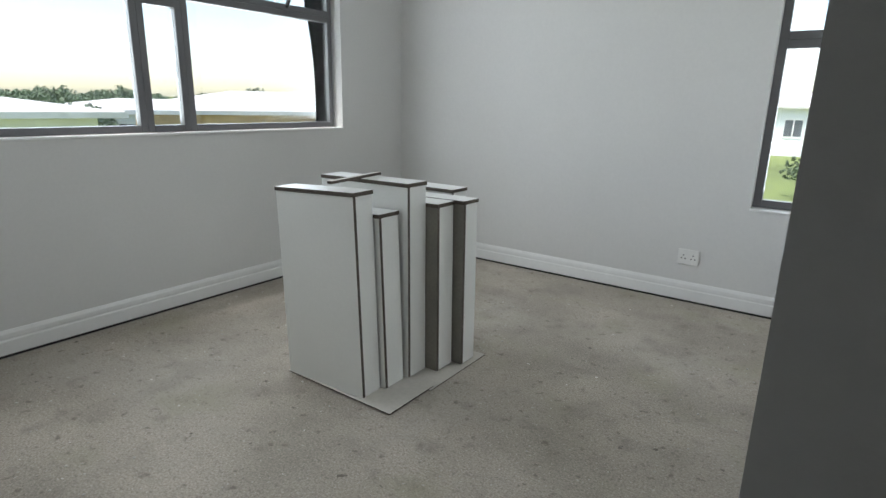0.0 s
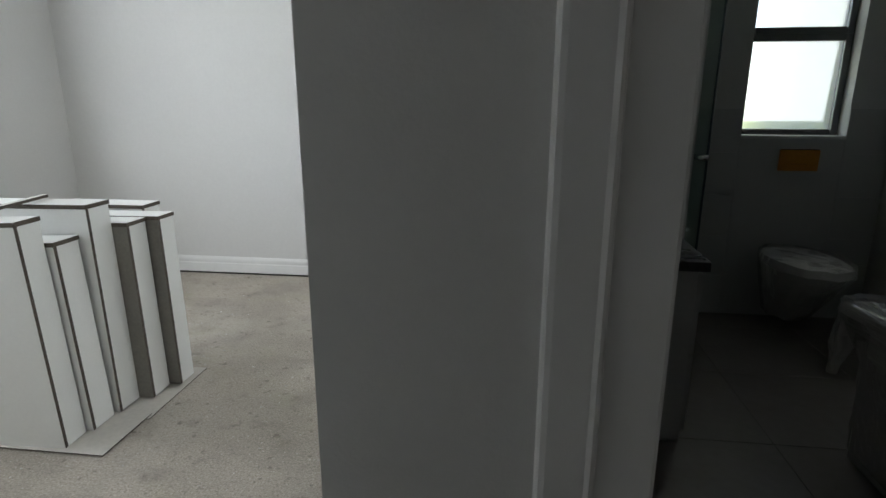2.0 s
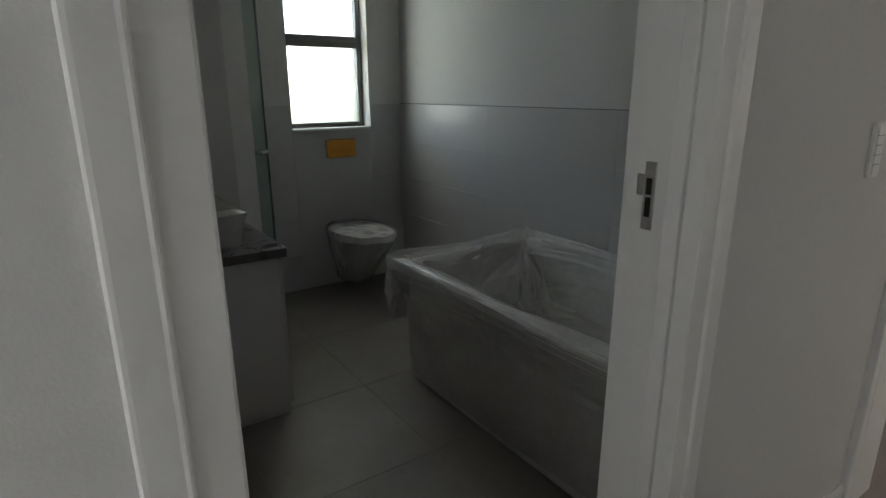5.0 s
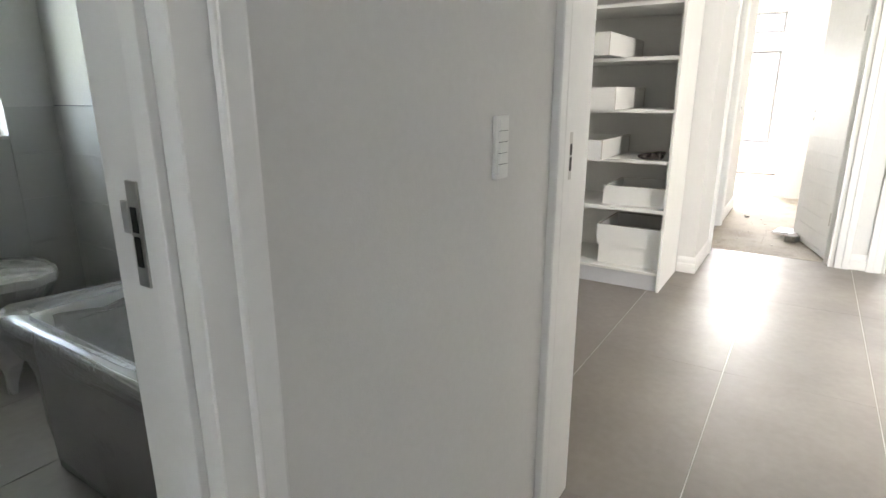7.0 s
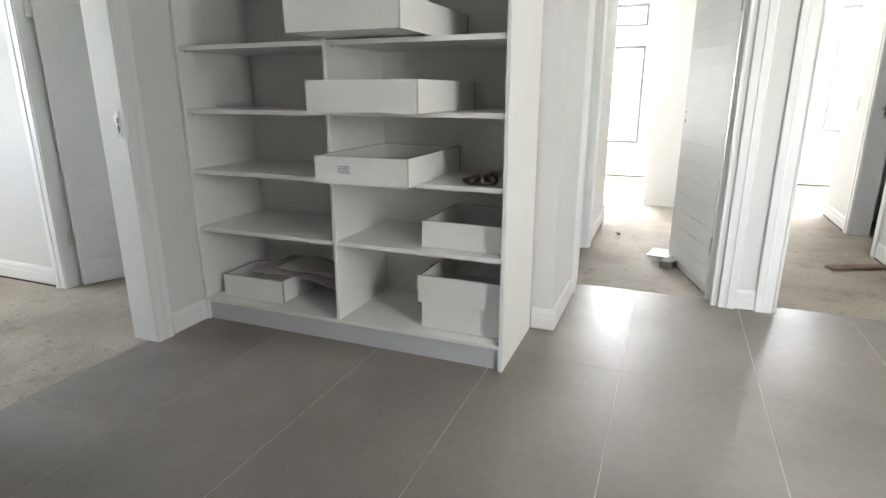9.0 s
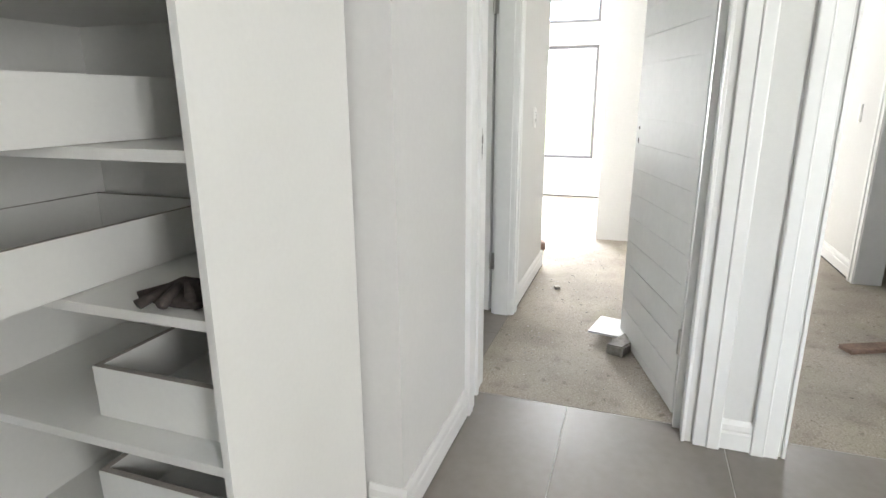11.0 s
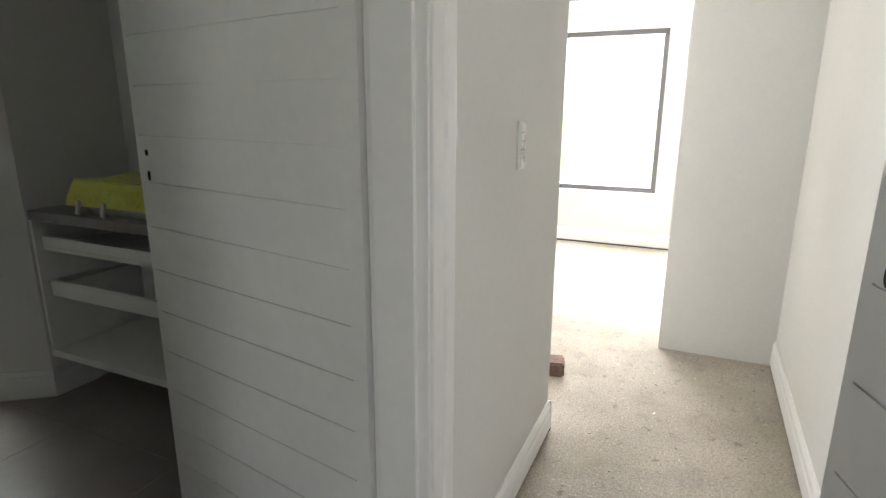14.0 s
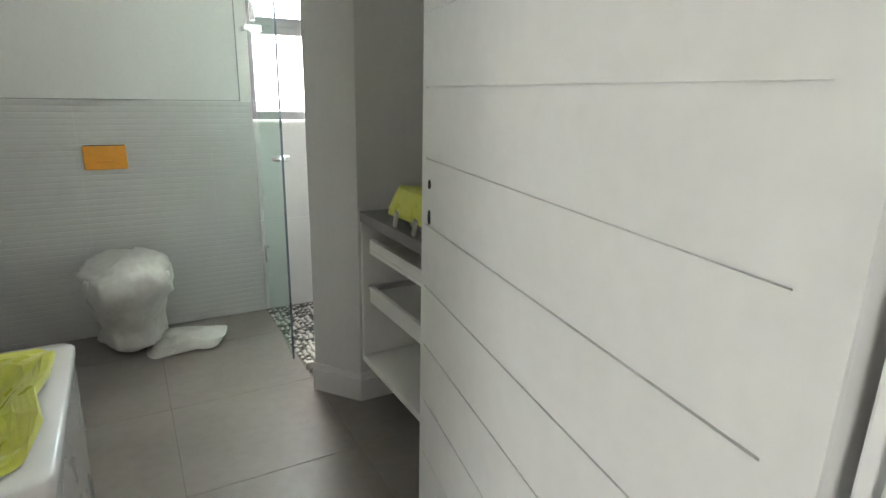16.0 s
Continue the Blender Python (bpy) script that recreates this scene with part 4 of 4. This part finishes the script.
for z in (0.538, 0.850, 1.160, 1.468, 1.78, 2.05):
    for y0, y1 in ((0.0185, 0.8545), (0.8735, SY1 - SY0 - 0.0185)):
        sh = part("shelf", bx(0.010, y0, z - 0.022, SD - 0.010, y1, z, bevel=0.0012), MELAMINE, t)
        for yy in (y0 + 0.004, y1 - 0.004):
            part("shelf_pin", bx(0.045, yy - 0.0038, z - 0.030, 0.055, yy + 0.0038, z - 0.0225), STEEL, sh)


def drawer_box(loc, w, d, h, rz, label, marks=False):
    """Open melamine box: local x is its depth from the front, y its width."""
    t = thing("drawer_box", loc, label, "drawer box", "drawer boxes on shelves", rz=rz)
    part("front_board", slab(bmesh.new(), 0, 0, 0, T, w, h), BOARD_PALE, t)
    part("back_board", slab(bmesh.new(), d - T, 0, 0, d, w, h), BOARD_PALE, t)
    part("side_board", slab(bmesh.new(), T + 0.0005, 0, 0, d - T - 0.0005, T, h), BOARD_PALE, t)
    part("side_board", slab(bmesh.new(), T + 0.0005, w - T, 0, d - T - 0.0005, w, h), BOARD_PALE, t)
    part("base_board", bx(T + 0.001, T + 0.001, 0.006, d - T - 0.001, w - T - 0.001, 0.010), MELAMINE, t)
    if marks:
        lab = part("sticker", bx(-0.0012, 0.27, 0.045, -0.0004, 0.345, 0.085), PLASTIC, t, "small printed sticker")
        for i in range(4):
            part("print_bar", bx(-0.0018, 0.275 + 0.004 * (i % 2), 0.050 + i * 0.009, -0.0013, 0.335, 0.0535 + i * 0.009), GREYINK, lab)
    return t


EDGEPALE = material("pale_board_edge", (0.40, 0.37, 0.33), 0.7, 0, 120, 0.12, 8, 0.1)
GREYINK = material("grey_print", (0.25, 0.25, 0.27), 0.7)
BOARD_PALE = [MELAMINE, EDGEPALE]
drawer_box((4.37, 1.005, 1.4695), 0.50, 0.76, 0.125, 0, "white melamine drawer box jutting out of upper shelf")
drawer_box((4.446, 0.972, 1.1615), 0.508, 0.70, 0.13, 0, "white melamine drawer box jutting out of middle shelf")
drawer_box((4.522, 1.055, 0.8515), 0.455, 0.65, 0.122, 0, "shallow white drawer box with small sticker on shelf", True)
drawer_box((4.745, 0.685, 0.5395), 0.405, 0.44, 0.125, 0, "white melamine drawer box set on shelf")
drawer_box((4.745, 0.690, 0.1285), 0.405, 0.44, 0.135, 0, "white melamine drawer box under another box")
drawer_box((4.728, 0.684, 0.2645), 0.424, 0.46, 0.135, 0, "white melamine drawer box stacked on another box")
drawer_box((4.745, 1.925, 0.1285), 0.40, 0.30, 0.125, 0, "small white open drawer box on bottom shelf")
t = thing("cardboard_sheet", (4.79, 1.56, 0.262), "torn grey card sheet lying over drawer box", "cardboard")
CARD = material("grey_card", (0.36, 0.335, 0.32), 0.85, 0, 40, 0.1, 6, 0.25, 0.3, 30)
bm = bmesh.new()
box(bm, 0, 0, 0, 0.36, 0.60, 0.004)
subdivide(bm, 5)
for v in bm.verts:
    v.co.z += 0.022 * noise.noise(v.co * 6) - 0.05 * max(0.0, 0.33 - v.co.y) * 2.2 + 0.012
    v.co.x += 0.018 * noise.noise(v.co * 9 + Vector((4, 4, 4)))
    v.co.y += 0.022 * noise.noise(v.co * 9 + Vector((1, 7, 2)))
part("sheet", bm, CARD, t)
bm = bmesh.new()
box(bm, 0.05, 0.12, 0.012, 0.28, 0.46, 0.015)
subdivide(bm, 4)
for v in bm.verts:
    v.co.z += 0.022 * noise.noise(v.co * 6) - 0.05 * max(0.0, 0.33 - v.co.y) * 2.2 + 0.018
    v.co.x += 0.03 * noise.noise(v.co * 8)
part("torn_layer", bm, HARDBOARD, t, "paler torn layer")
t = thing("work_glove", (4.76, 0.80, 0.8525), "crumpled dark work glove on shelf", "glove")
bm = bmesh.new()
rings(bm, [rounded(-0.05, -0.06, 0.04, 0.06, 0.025, 0.0), rounded(-0.055, -0.07, 0.045, 0.065, 0.025, 0.016), rounded(-0.04, -0.05, 0.03, 0.05, 0.02, 0.03)])
subdivide(bm, 2)
crumple(bm, 0.010, 22, 9.0)
for v in bm.verts:
    v.co.z = max(v.co.z, 0.0)
part("palm", bm, GLOVE, t, smooth=True)
for i, (a, l) in enumerate(((-50, 0.06), (-15, 0.075), (15, 0.07), (45, 0.06), (110, 0.05))):
    bm = bmesh.new()
    bmesh.ops.create_cone(bm, cap_ends=True, segments=8, radius1=0.011, radius2=0.007, depth=l)
    bm.transform(Matrix.Rotation(radians(a), 4, "Z") @ Matrix.Translation((-0.03 - l / 2, 0, 0.024 + 0.004 * i)) @ Matrix.Rotation(radians(78), 4, "Y"))
    crumple(bm, 0.004, 40, i)
    part("finger", bm, GLOVE, t, smooth=True)


# ---- rubble and offcuts ----
def chunk(name, loc, size, rz, mt, label, category, rough=0.006, seed=0.0, tilt=0.0):
    t = thing(name, loc, label, category, rz=rz)
    bm = bmesh.new()
    box(bm, -size[0] / 2, -size[1] / 2, 0, size[0] / 2, size[1] / 2, size[2])
    bmesh.ops.bevel(bm, geom=bm.edges[:], offset=min(size) * 0.12, segments=2, affect="EDGES")
    subdivide(bm, 2)
    crumple(bm, rough, 16, seed)
    for v in bm.verts:
        v.co.z += tilt * (v.co.x + size[0] / 2)
        v.co.z = max(v.co.z, 0.0)
    part("body", bm, mt, t)
    return t


chunk("brick", (8.533, 0.761, 0.0), (0.11, 0.22, 0.07), 12, RUBBLE, "dark brown brick lying near wall corner", "brick", 0.005, 1.0)
chunk("tile_offcut", (6.885, 0.022, 0.034), (0.24, 0.19, 0.012), -13, TRIM, "white board offcut resting on rubble by door", "offcut", 0.002, 2.0)
chunk("mortar_block", (6.70, -0.045, 0.0), (0.20, 0.09, 0.055), -28, STONE, "grey mortar lump lying beside open door", "rubble", 0.008, 3.0)
chunk("plaster_lump", (7.558, 0.410, 0.0), (0.042, 0.034, 0.02), 20, GRIT, "small pale plaster lump on floor", "rubble", 0.006, 4.0)
chunk("plank", (7.14, -1.34, 0.0), (0.52, 0.085, 0.022), -66, WOOD, "weathered brown plank lying on concrete", "plank", 0.002, 5.0)
rnd = random.Random(4)
bm = bmesh.new()
for _ in range(1100):
    area = rnd.choice(((-2.5, 0.3, -0.4, 3.7), (-2.5, 0.3, -0.4, 3.7), (6.2, 9.0, -0.2, 0.55), (6.2, 9.0, -0.2, 0.55), (6.2, 9.0, -1.4, -0.45), (8.2, 11.2, 0.0, 3.0), (2.9, 4.6, 2.7, 5.0)))
    x, y = rnd.uniform(area[0], area[1]), rnd.uniform(area[2], area[3])
    r = rnd.uniform(0.0015, 0.0045)
    box(bm, -r, -r * rnd.uniform(0.5, 1), 0, r, r, r * rnd.uniform(0.4, 0.9), m=pose(x, y, 0.0002, 0, 0, rnd.uniform(0, 180)))
tagged(linked("grit", bm, GRIT), "scattered grey grit and plaster crumbs on floors", "grit", kind="stuff")

# pebble floor of the second shower
bm = bmesh.new()
bmd = bmesh.new()
rnd = random.Random(9)
y = 2.80
while y < 3.82:
    x = 7.30
    while x < 7.88:
        r = rnd.uniform(0.008, 0.013)
        target = bmd if rnd.random() < 0.42 else bm
        m = pose(x + rnd.uniform(-0.004, 0.004), y + rnd.uniform(-0.004, 0.004), -0.004, 0, 0, rnd.uniform(0, 180))
        vs = []
        for zz, k in ((0.0, 1.0), (0.005, 0.9), (0.008, 0.5)):
            vs.append([target.verts.new(m @ Vector((math.cos(a) * r * k * 1.25, math.sin(a) * r * k * 0.85, zz))) for a in [2 * math.pi * i / 7 for i in range(7)]])
        for a, b in zip(vs, vs[1:]):
            for i in range(7):
                target.faces.new((a[i], a[(i + 1) % 7], b[(i + 1) % 7], b[i]))
        target.faces.new(vs[-1])
        x += 0.0275
    y += 0.021
sf = tagged(new("shower_floor"), "black and white pebble shower floor", "floor", kind="structure")
part("pebbles", bm, PEBBLE_L, sf, "pale pebbles", smooth=True)
part("pebbles_dark", bmd, PEBBLE_D, sf, "dark pebbles", smooth=True)
part("bed", bx(7.285, 2.79, -0.009, 7.89, 3.825, -0.004), GROUT, sf)


# ---- outside ----
ground = bmesh.new()
box(ground, -2500, -2500, -3.6, 2500, 2500, -3.4)
structure("ground", ground, GRASS, "open grassy ground around the houses", "ground")


def house(loc, w, d, h, rise, rz, wallmat, label):
    t = thing("house", loc, label, "house", rz=rz)
    part("wall", bx(-w / 2, -d / 2, 0, w / 2, d / 2, h), wallmat, t)
    e = 0.7
    bm = bmesh.new()
    a = [bm.verts.new(p) for p in ((-w / 2 - e, -d / 2 - e, h), (w / 2 + e, -d / 2 - e, h), (w / 2 + e, d / 2 + e, h), (-w / 2 - e, d / 2 + e, h))]
    b = [bm.verts.new((p.co.x, p.co.y, h + 0.18)) for p in a]
    r0, r1 = bm.verts.new((-w / 2 + d / 2, 0, h + rise)), bm.verts.new((w / 2 - d / 2, 0, h + rise))
    for i in range(4):
        bm.faces.new((a[i], a[(i + 1) % 4], b[(i + 1) % 4], b[i]))
    bm.faces.new(a[::-1])
    bm.faces.new((b[0], b[1], r1, r0))
    bm.faces.new((b[2], b[3], r0, r1))
    bm.faces.new((b[1], b[2], r1))
    bm.faces.new((b[3], b[0], r0))
    part("roof", bm, ROOF, t, "pale sheet roof")
    for side in (-1, 1):
        for i in range(4):
            x = -w / 2 + w * (i + 0.5) / 4
            wd = part("window", bx(x - 0.8, side * d / 2 - 0.06, h * 0.38, x + 0.8, side * d / 2 + 0.06, h * 0.80), TRIM, t)
            for sx in (-0.4, 0.4):
                part("pane", bx(x + sx - 0.34, side * d / 2 - 0.08, h * 0.42, x + sx + 0.34, side * d / 2 + 0.08, h * 0.76), HOUSEGLASS, wd)
    for side in (-1, 1):
        wd = part("window", bx(side * w / 2 - 0.06, -1.0, h * 0.38, side * w / 2 + 0.06, 1.0, h * 0.80), TRIM, t)
        part("pane", bx(side * w / 2 - 0.08, -0.9, h * 0.42, side * w / 2 + 0.08, 0.9, h * 0.76), HOUSEGLASS, wd)
    return t


house((-26, 20.5, -3.4), 13, 9, 3.8, 1.1, 66, BROWNWALL, "sandstone house with pale hipped roof")
house((-23, 3.6, -3.4), 11, 7, 3.9, 0.75, 78, HOUSEWALL, "white house with low pale roof")
house((-46, 24, -3.4), 14, 8, 3.3, 1.0, 20, HOUSEWALL, "pale house among trees")
house((-58, 40, -3.4), 14, 8, 3.0, 1.4, 80, HOUSEWALL, "pale house with hipped roof among trees")
house((-7, 70, -3.4), 16, 9, 4.6, 1.6, 5, HOUSEWALL, "pale house beyond a lawn")
house((-16, 92, -3.4), 16, 9, 4.8, 1.8, -10, BROWNWALL, "far sandstone house beyond a lawn")


def leaf_clump(seed):
    """A crown of many small leaf cards in uneven clumps."""
    r = random.Random(seed)
    verts, faces = [], []
    for _ in range(26):
        c = Vector((r.gauss(0, 0.95), r.gauss(0, 0.95), r.gauss(0, 0.6)))
        s = r.uniform(0.5, 1.0)
        for _ in range(34):
            d = Vector((r.gauss(0, 1), r.gauss(0, 1), r.gauss(0, 1))).normalized() * s * r.uniform(0.6, 1.0)
            p = c + d
            u = Vector((r.gauss(0, 1), r.gauss(0, 1), r.gauss(0, 1))).normalized() * 0.24
            w = d.cross(u).normalized() * 0.16 if d.cross(u).length > 0.001 else Vector((0.16, 0, 0))
            k = len(verts)
            verts += [p - u, p + w, p + u, p - w]
            faces.append((k, k + 1, k + 2, k + 3))
    me = bpy.data.meshes.new("crown")
    me.from_pydata(verts, [], faces)
    me.materials.append(LEAF)
    return me


CROWNS = [leaf_clump(i) for i in range(3)]


def trunk_mesh():
    bm = bmesh.new()
    rings(bm, [[(0.16 * k * math.cos(a) + dx, 0.16 * k * math.sin(a), z) for a in [2 * math.pi * i / 8 for i in range(8)]] for z, k, dx in ((0, 1.3, 0), (0.8, 1, 0.03), (1.8, 0.8, -0.03), (3.0, 0.5, 0.04))])
    for a in (20, 140, 260):
        bm2 = bmesh.new()
        bmesh.ops.create_cone(bm2, cap_ends=True, segments=6, radius1=0.08, radius2=0.03, depth=1.4)
        bm2.transform(Matrix.Translation((0, 0, 2.0)) @ Matrix.Rotation(radians(a), 4, "Z") @ Matrix.Rotation(radians(40), 4, "Y") @ Matrix.Translation((0, 0, 0.7)))
        tmp = bpy.data.meshes.new("limb")
        bm2.to_mesh(tmp)
        bm.from_mesh(tmp)
        bm2.free()
        bpy.data.meshes.remove(tmp)
    me = bpy.data.meshes.new("trunk")
    bm.to_mesh(me)
    bm.free()
    me.materials.append(BARK)
    return me


TRUNK = trunk_mesh()
rnd = random.Random(21)
places = []
for i in range(190):
    a = radians(rnd.uniform(92, 180))
    far = rnd.uniform(85, 190)
    places.append((far * math.cos(a), far * math.sin(a), rnd.uniform(0.65, 0.95) + far / 420))
for x, y, s in ((-40, 15, 0.75), (-44, 18.5, 0.8), (-38, 12.5, 0.6), (-50, 24, 0.85), (-52, 17, 0.85), (-1.2, 34, 0.55)):
    places.append((x, y, s))
for x, y, s in places:
    t = thing("tree", (x, y, -3.4), "leafy green tree among houses", "tree", "trees outside", rz=rnd.uniform(0, 360))
    t.scale = (s, s, s * rnd.uniform(0.85, 1.15))
    tr = new("trunk", TRUNK)
    tr.parent = t
    cr = new("crown", CROWNS[rnd.randrange(3)])
    cr.parent = t
    cr.location = (0, 0, 3.1)


# ---- tiles ----
def tile_field(owner, x0, y0, x1, y1, ox, oy, px, py, mt, z=0.0, gx=0.0018):
    """Floor tiles cut to a rectangle, laid on the joint grid through (ox, oy)."""
    cache = {}
    g = 0.0018
    i0, j0 = math.floor((x0 - ox) / px), math.floor((y0 - oy) / py)
    for i in range(i0, math.ceil((x1 - ox) / px)):
        for j in range(j0, math.ceil((y1 - oy) / py)):
            a, b = max(ox + i * px + gx, x0), min(ox + (i + 1) * px - gx, x1)
            c, e = max(oy + j * py + g, y0), min(oy + (j + 1) * py - g, y1)
            if b - a < 0.01 or e - c < 0.01:
                continue
            key = (round(b - a, 4), round(e - c, 4))
            if key not in cache:
                bm = bx(-key[0] / 2, -key[1] / 2, -0.0085, key[0] / 2, key[1] / 2, 0.0, bevel=0.0006)
                me = bpy.data.meshes.new("tile")
                bm.to_mesh(me)
                bm.free()
                me.materials.append(mt)
                cache[key] = me
            ob = new("tile", cache[key])
            ob.parent = owner
            ob.location = ((a + b) / 2, (c + e) / 2, z)


tile_field(bpy.data.objects["floor_hall"], 2.475, -2.9, 6.055, 2.465, 6.055, 0.157, 1.17, 0.579, TILE, 0.0, 0.0004)
tile_field(bpy.data.objects["floor_bath"], 0.475, 0.565, 2.52, 3.455, 1.485, 1.485, 0.585, 0.583, TILE)
tile_field(bpy.data.objects["floor_bath_two"], 5.375, 0.615, 7.285, 3.84, 6.70, 2.31, 0.585, 0.585, TILE)
tile_field(bpy.data.objects["floor_bath_two"], 7.2855, 0.615, 7.89, 2.79, 7.285, 2.31, 0.585, 0.585, TILE)


def wall_tiles_y(owner, face, x0, x1, z1, rows, w, stagger, mt, thick=0.007):
    """Tiles on a wall y = face that looks towards -y."""
    g = 0.0008
    h = z1 / rows
    for j in range(rows):
        x = x0 - (stagger * (j % 2)) * w
        while x < x1:
            a, b = max(x + g, x0), min(x + w - g, x1)
            if b - a > 0.01:
                part("tile", bx(a, face - thick, j * h + g, b, face - 0.0005, (j + 1) * h - g, bevel=0.001), mt, owner)
            x += w


def wall_tiles_x(owner, face, y0, y1, z1, pitch, w, oy, mt, thick=0.007):
    """Tiles on a wall x = face that looks towards -x, in courses from the top down."""
    g = 0.0008
    top = z1
    while top > 0.01:
        low = max(top - pitch, 0.0)
        y = oy - w * math.ceil((oy - y0) / w)
        while y < y1:
            a, b = max(y + g, y0), min(y + w - g, y1)
            if b - a > 0.01:
                part("tile", bx(face - thick, a, low + g, face - 0.0005, b, top - g, bevel=0.001), mt, owner)
            y += w
        top = low


wall_tiles_x(bpy.data.objects["wall_bath_east"], 2.52, 0.66, 3.447, 1.20, 0.253, 0.90, 2.49, WALLTILE)
wn = bpy.data.objects["wall_bath_north"]
wall_tiles_y(wn, 3.455, 0.476, 1.735, 1.20, 5, 0.90, 0.0, WALLTILE)
wall_tiles_y(wn, 3.455, 1.735, 2.278, 1.038, 1, 0.56, 0.0, WALLTILE)
wall_tiles_y(wn, 3.455, 2.278, 2.511, 1.20, 5, 0.90, 0.0, WALLTILE)


def ribbed(owner, face, x0, x1, z1, pitch):
    """Wall tiles with shallow horizontal ribs."""
    bm = bmesh.new()
    k = int(z1 / pitch)
    prof = []
    for i in range(k):
        z = i * pitch
        prof += [(face - 0.0060, z), (face - 0.0072, z + pitch * 0.15), (face - 0.0074, z + pitch * 0.55), (face - 0.0072, z + pitch * 0.92)]
    prof.append((face - 0.0055, z1))
    prof += [(face - 0.0003, z1), (face - 0.0003, 0)]
    a = [bm.verts.new((x0, y, z)) for y, z in prof]
    b = [bm.verts.new((x1, y, z)) for y, z in prof]
    for i in range(len(prof)):
        bm.faces.new((a[i], b[i], b[(i + 1) % len(prof)], a[(i + 1) % len(prof)]))
    bmesh.ops.recalc_face_normals(bm, faces=bm.faces)
    return part("ribbed_tile", bm, WALLTILE, owner)


wn2 = bpy.data.objects["wall_bath_two_north"]
x = 5.86
while x < 7.28:
    ribbed(wn2, 3.84, x + 0.0008, min(x + 0.6 - 0.0008, 7.283), 1.20, 0.03)
    x += 0.6
part("smooth_panel", bx(5.86, 3.834, 1.204, 7.22, 3.8397, 2.55), PAINT, wn2)
wall_tiles_y(wn2, 3.84, 7.285, 7.888, 1.085, 2, 0.62, 0.0, WALLTILE)

part("tile_trim", bx(2.5115, 0.66, 1.2002, 2.5197, 3.447, 1.2052), GREYINK, bpy.data.objects["wall_bath_east"], "thin grey tile trim")
part("tile_trim", bx(5.86, 3.8315, 1.2002, 7.22, 3.8397, 1.2035), GREYINK, wn2, "thin grey tile trim")
part("tile_trim", bx(7.2205, 3.8315, 1.2002, 7.2245, 3.8397, 2.55), GREYINK, wn2, "thin grey tile trim")
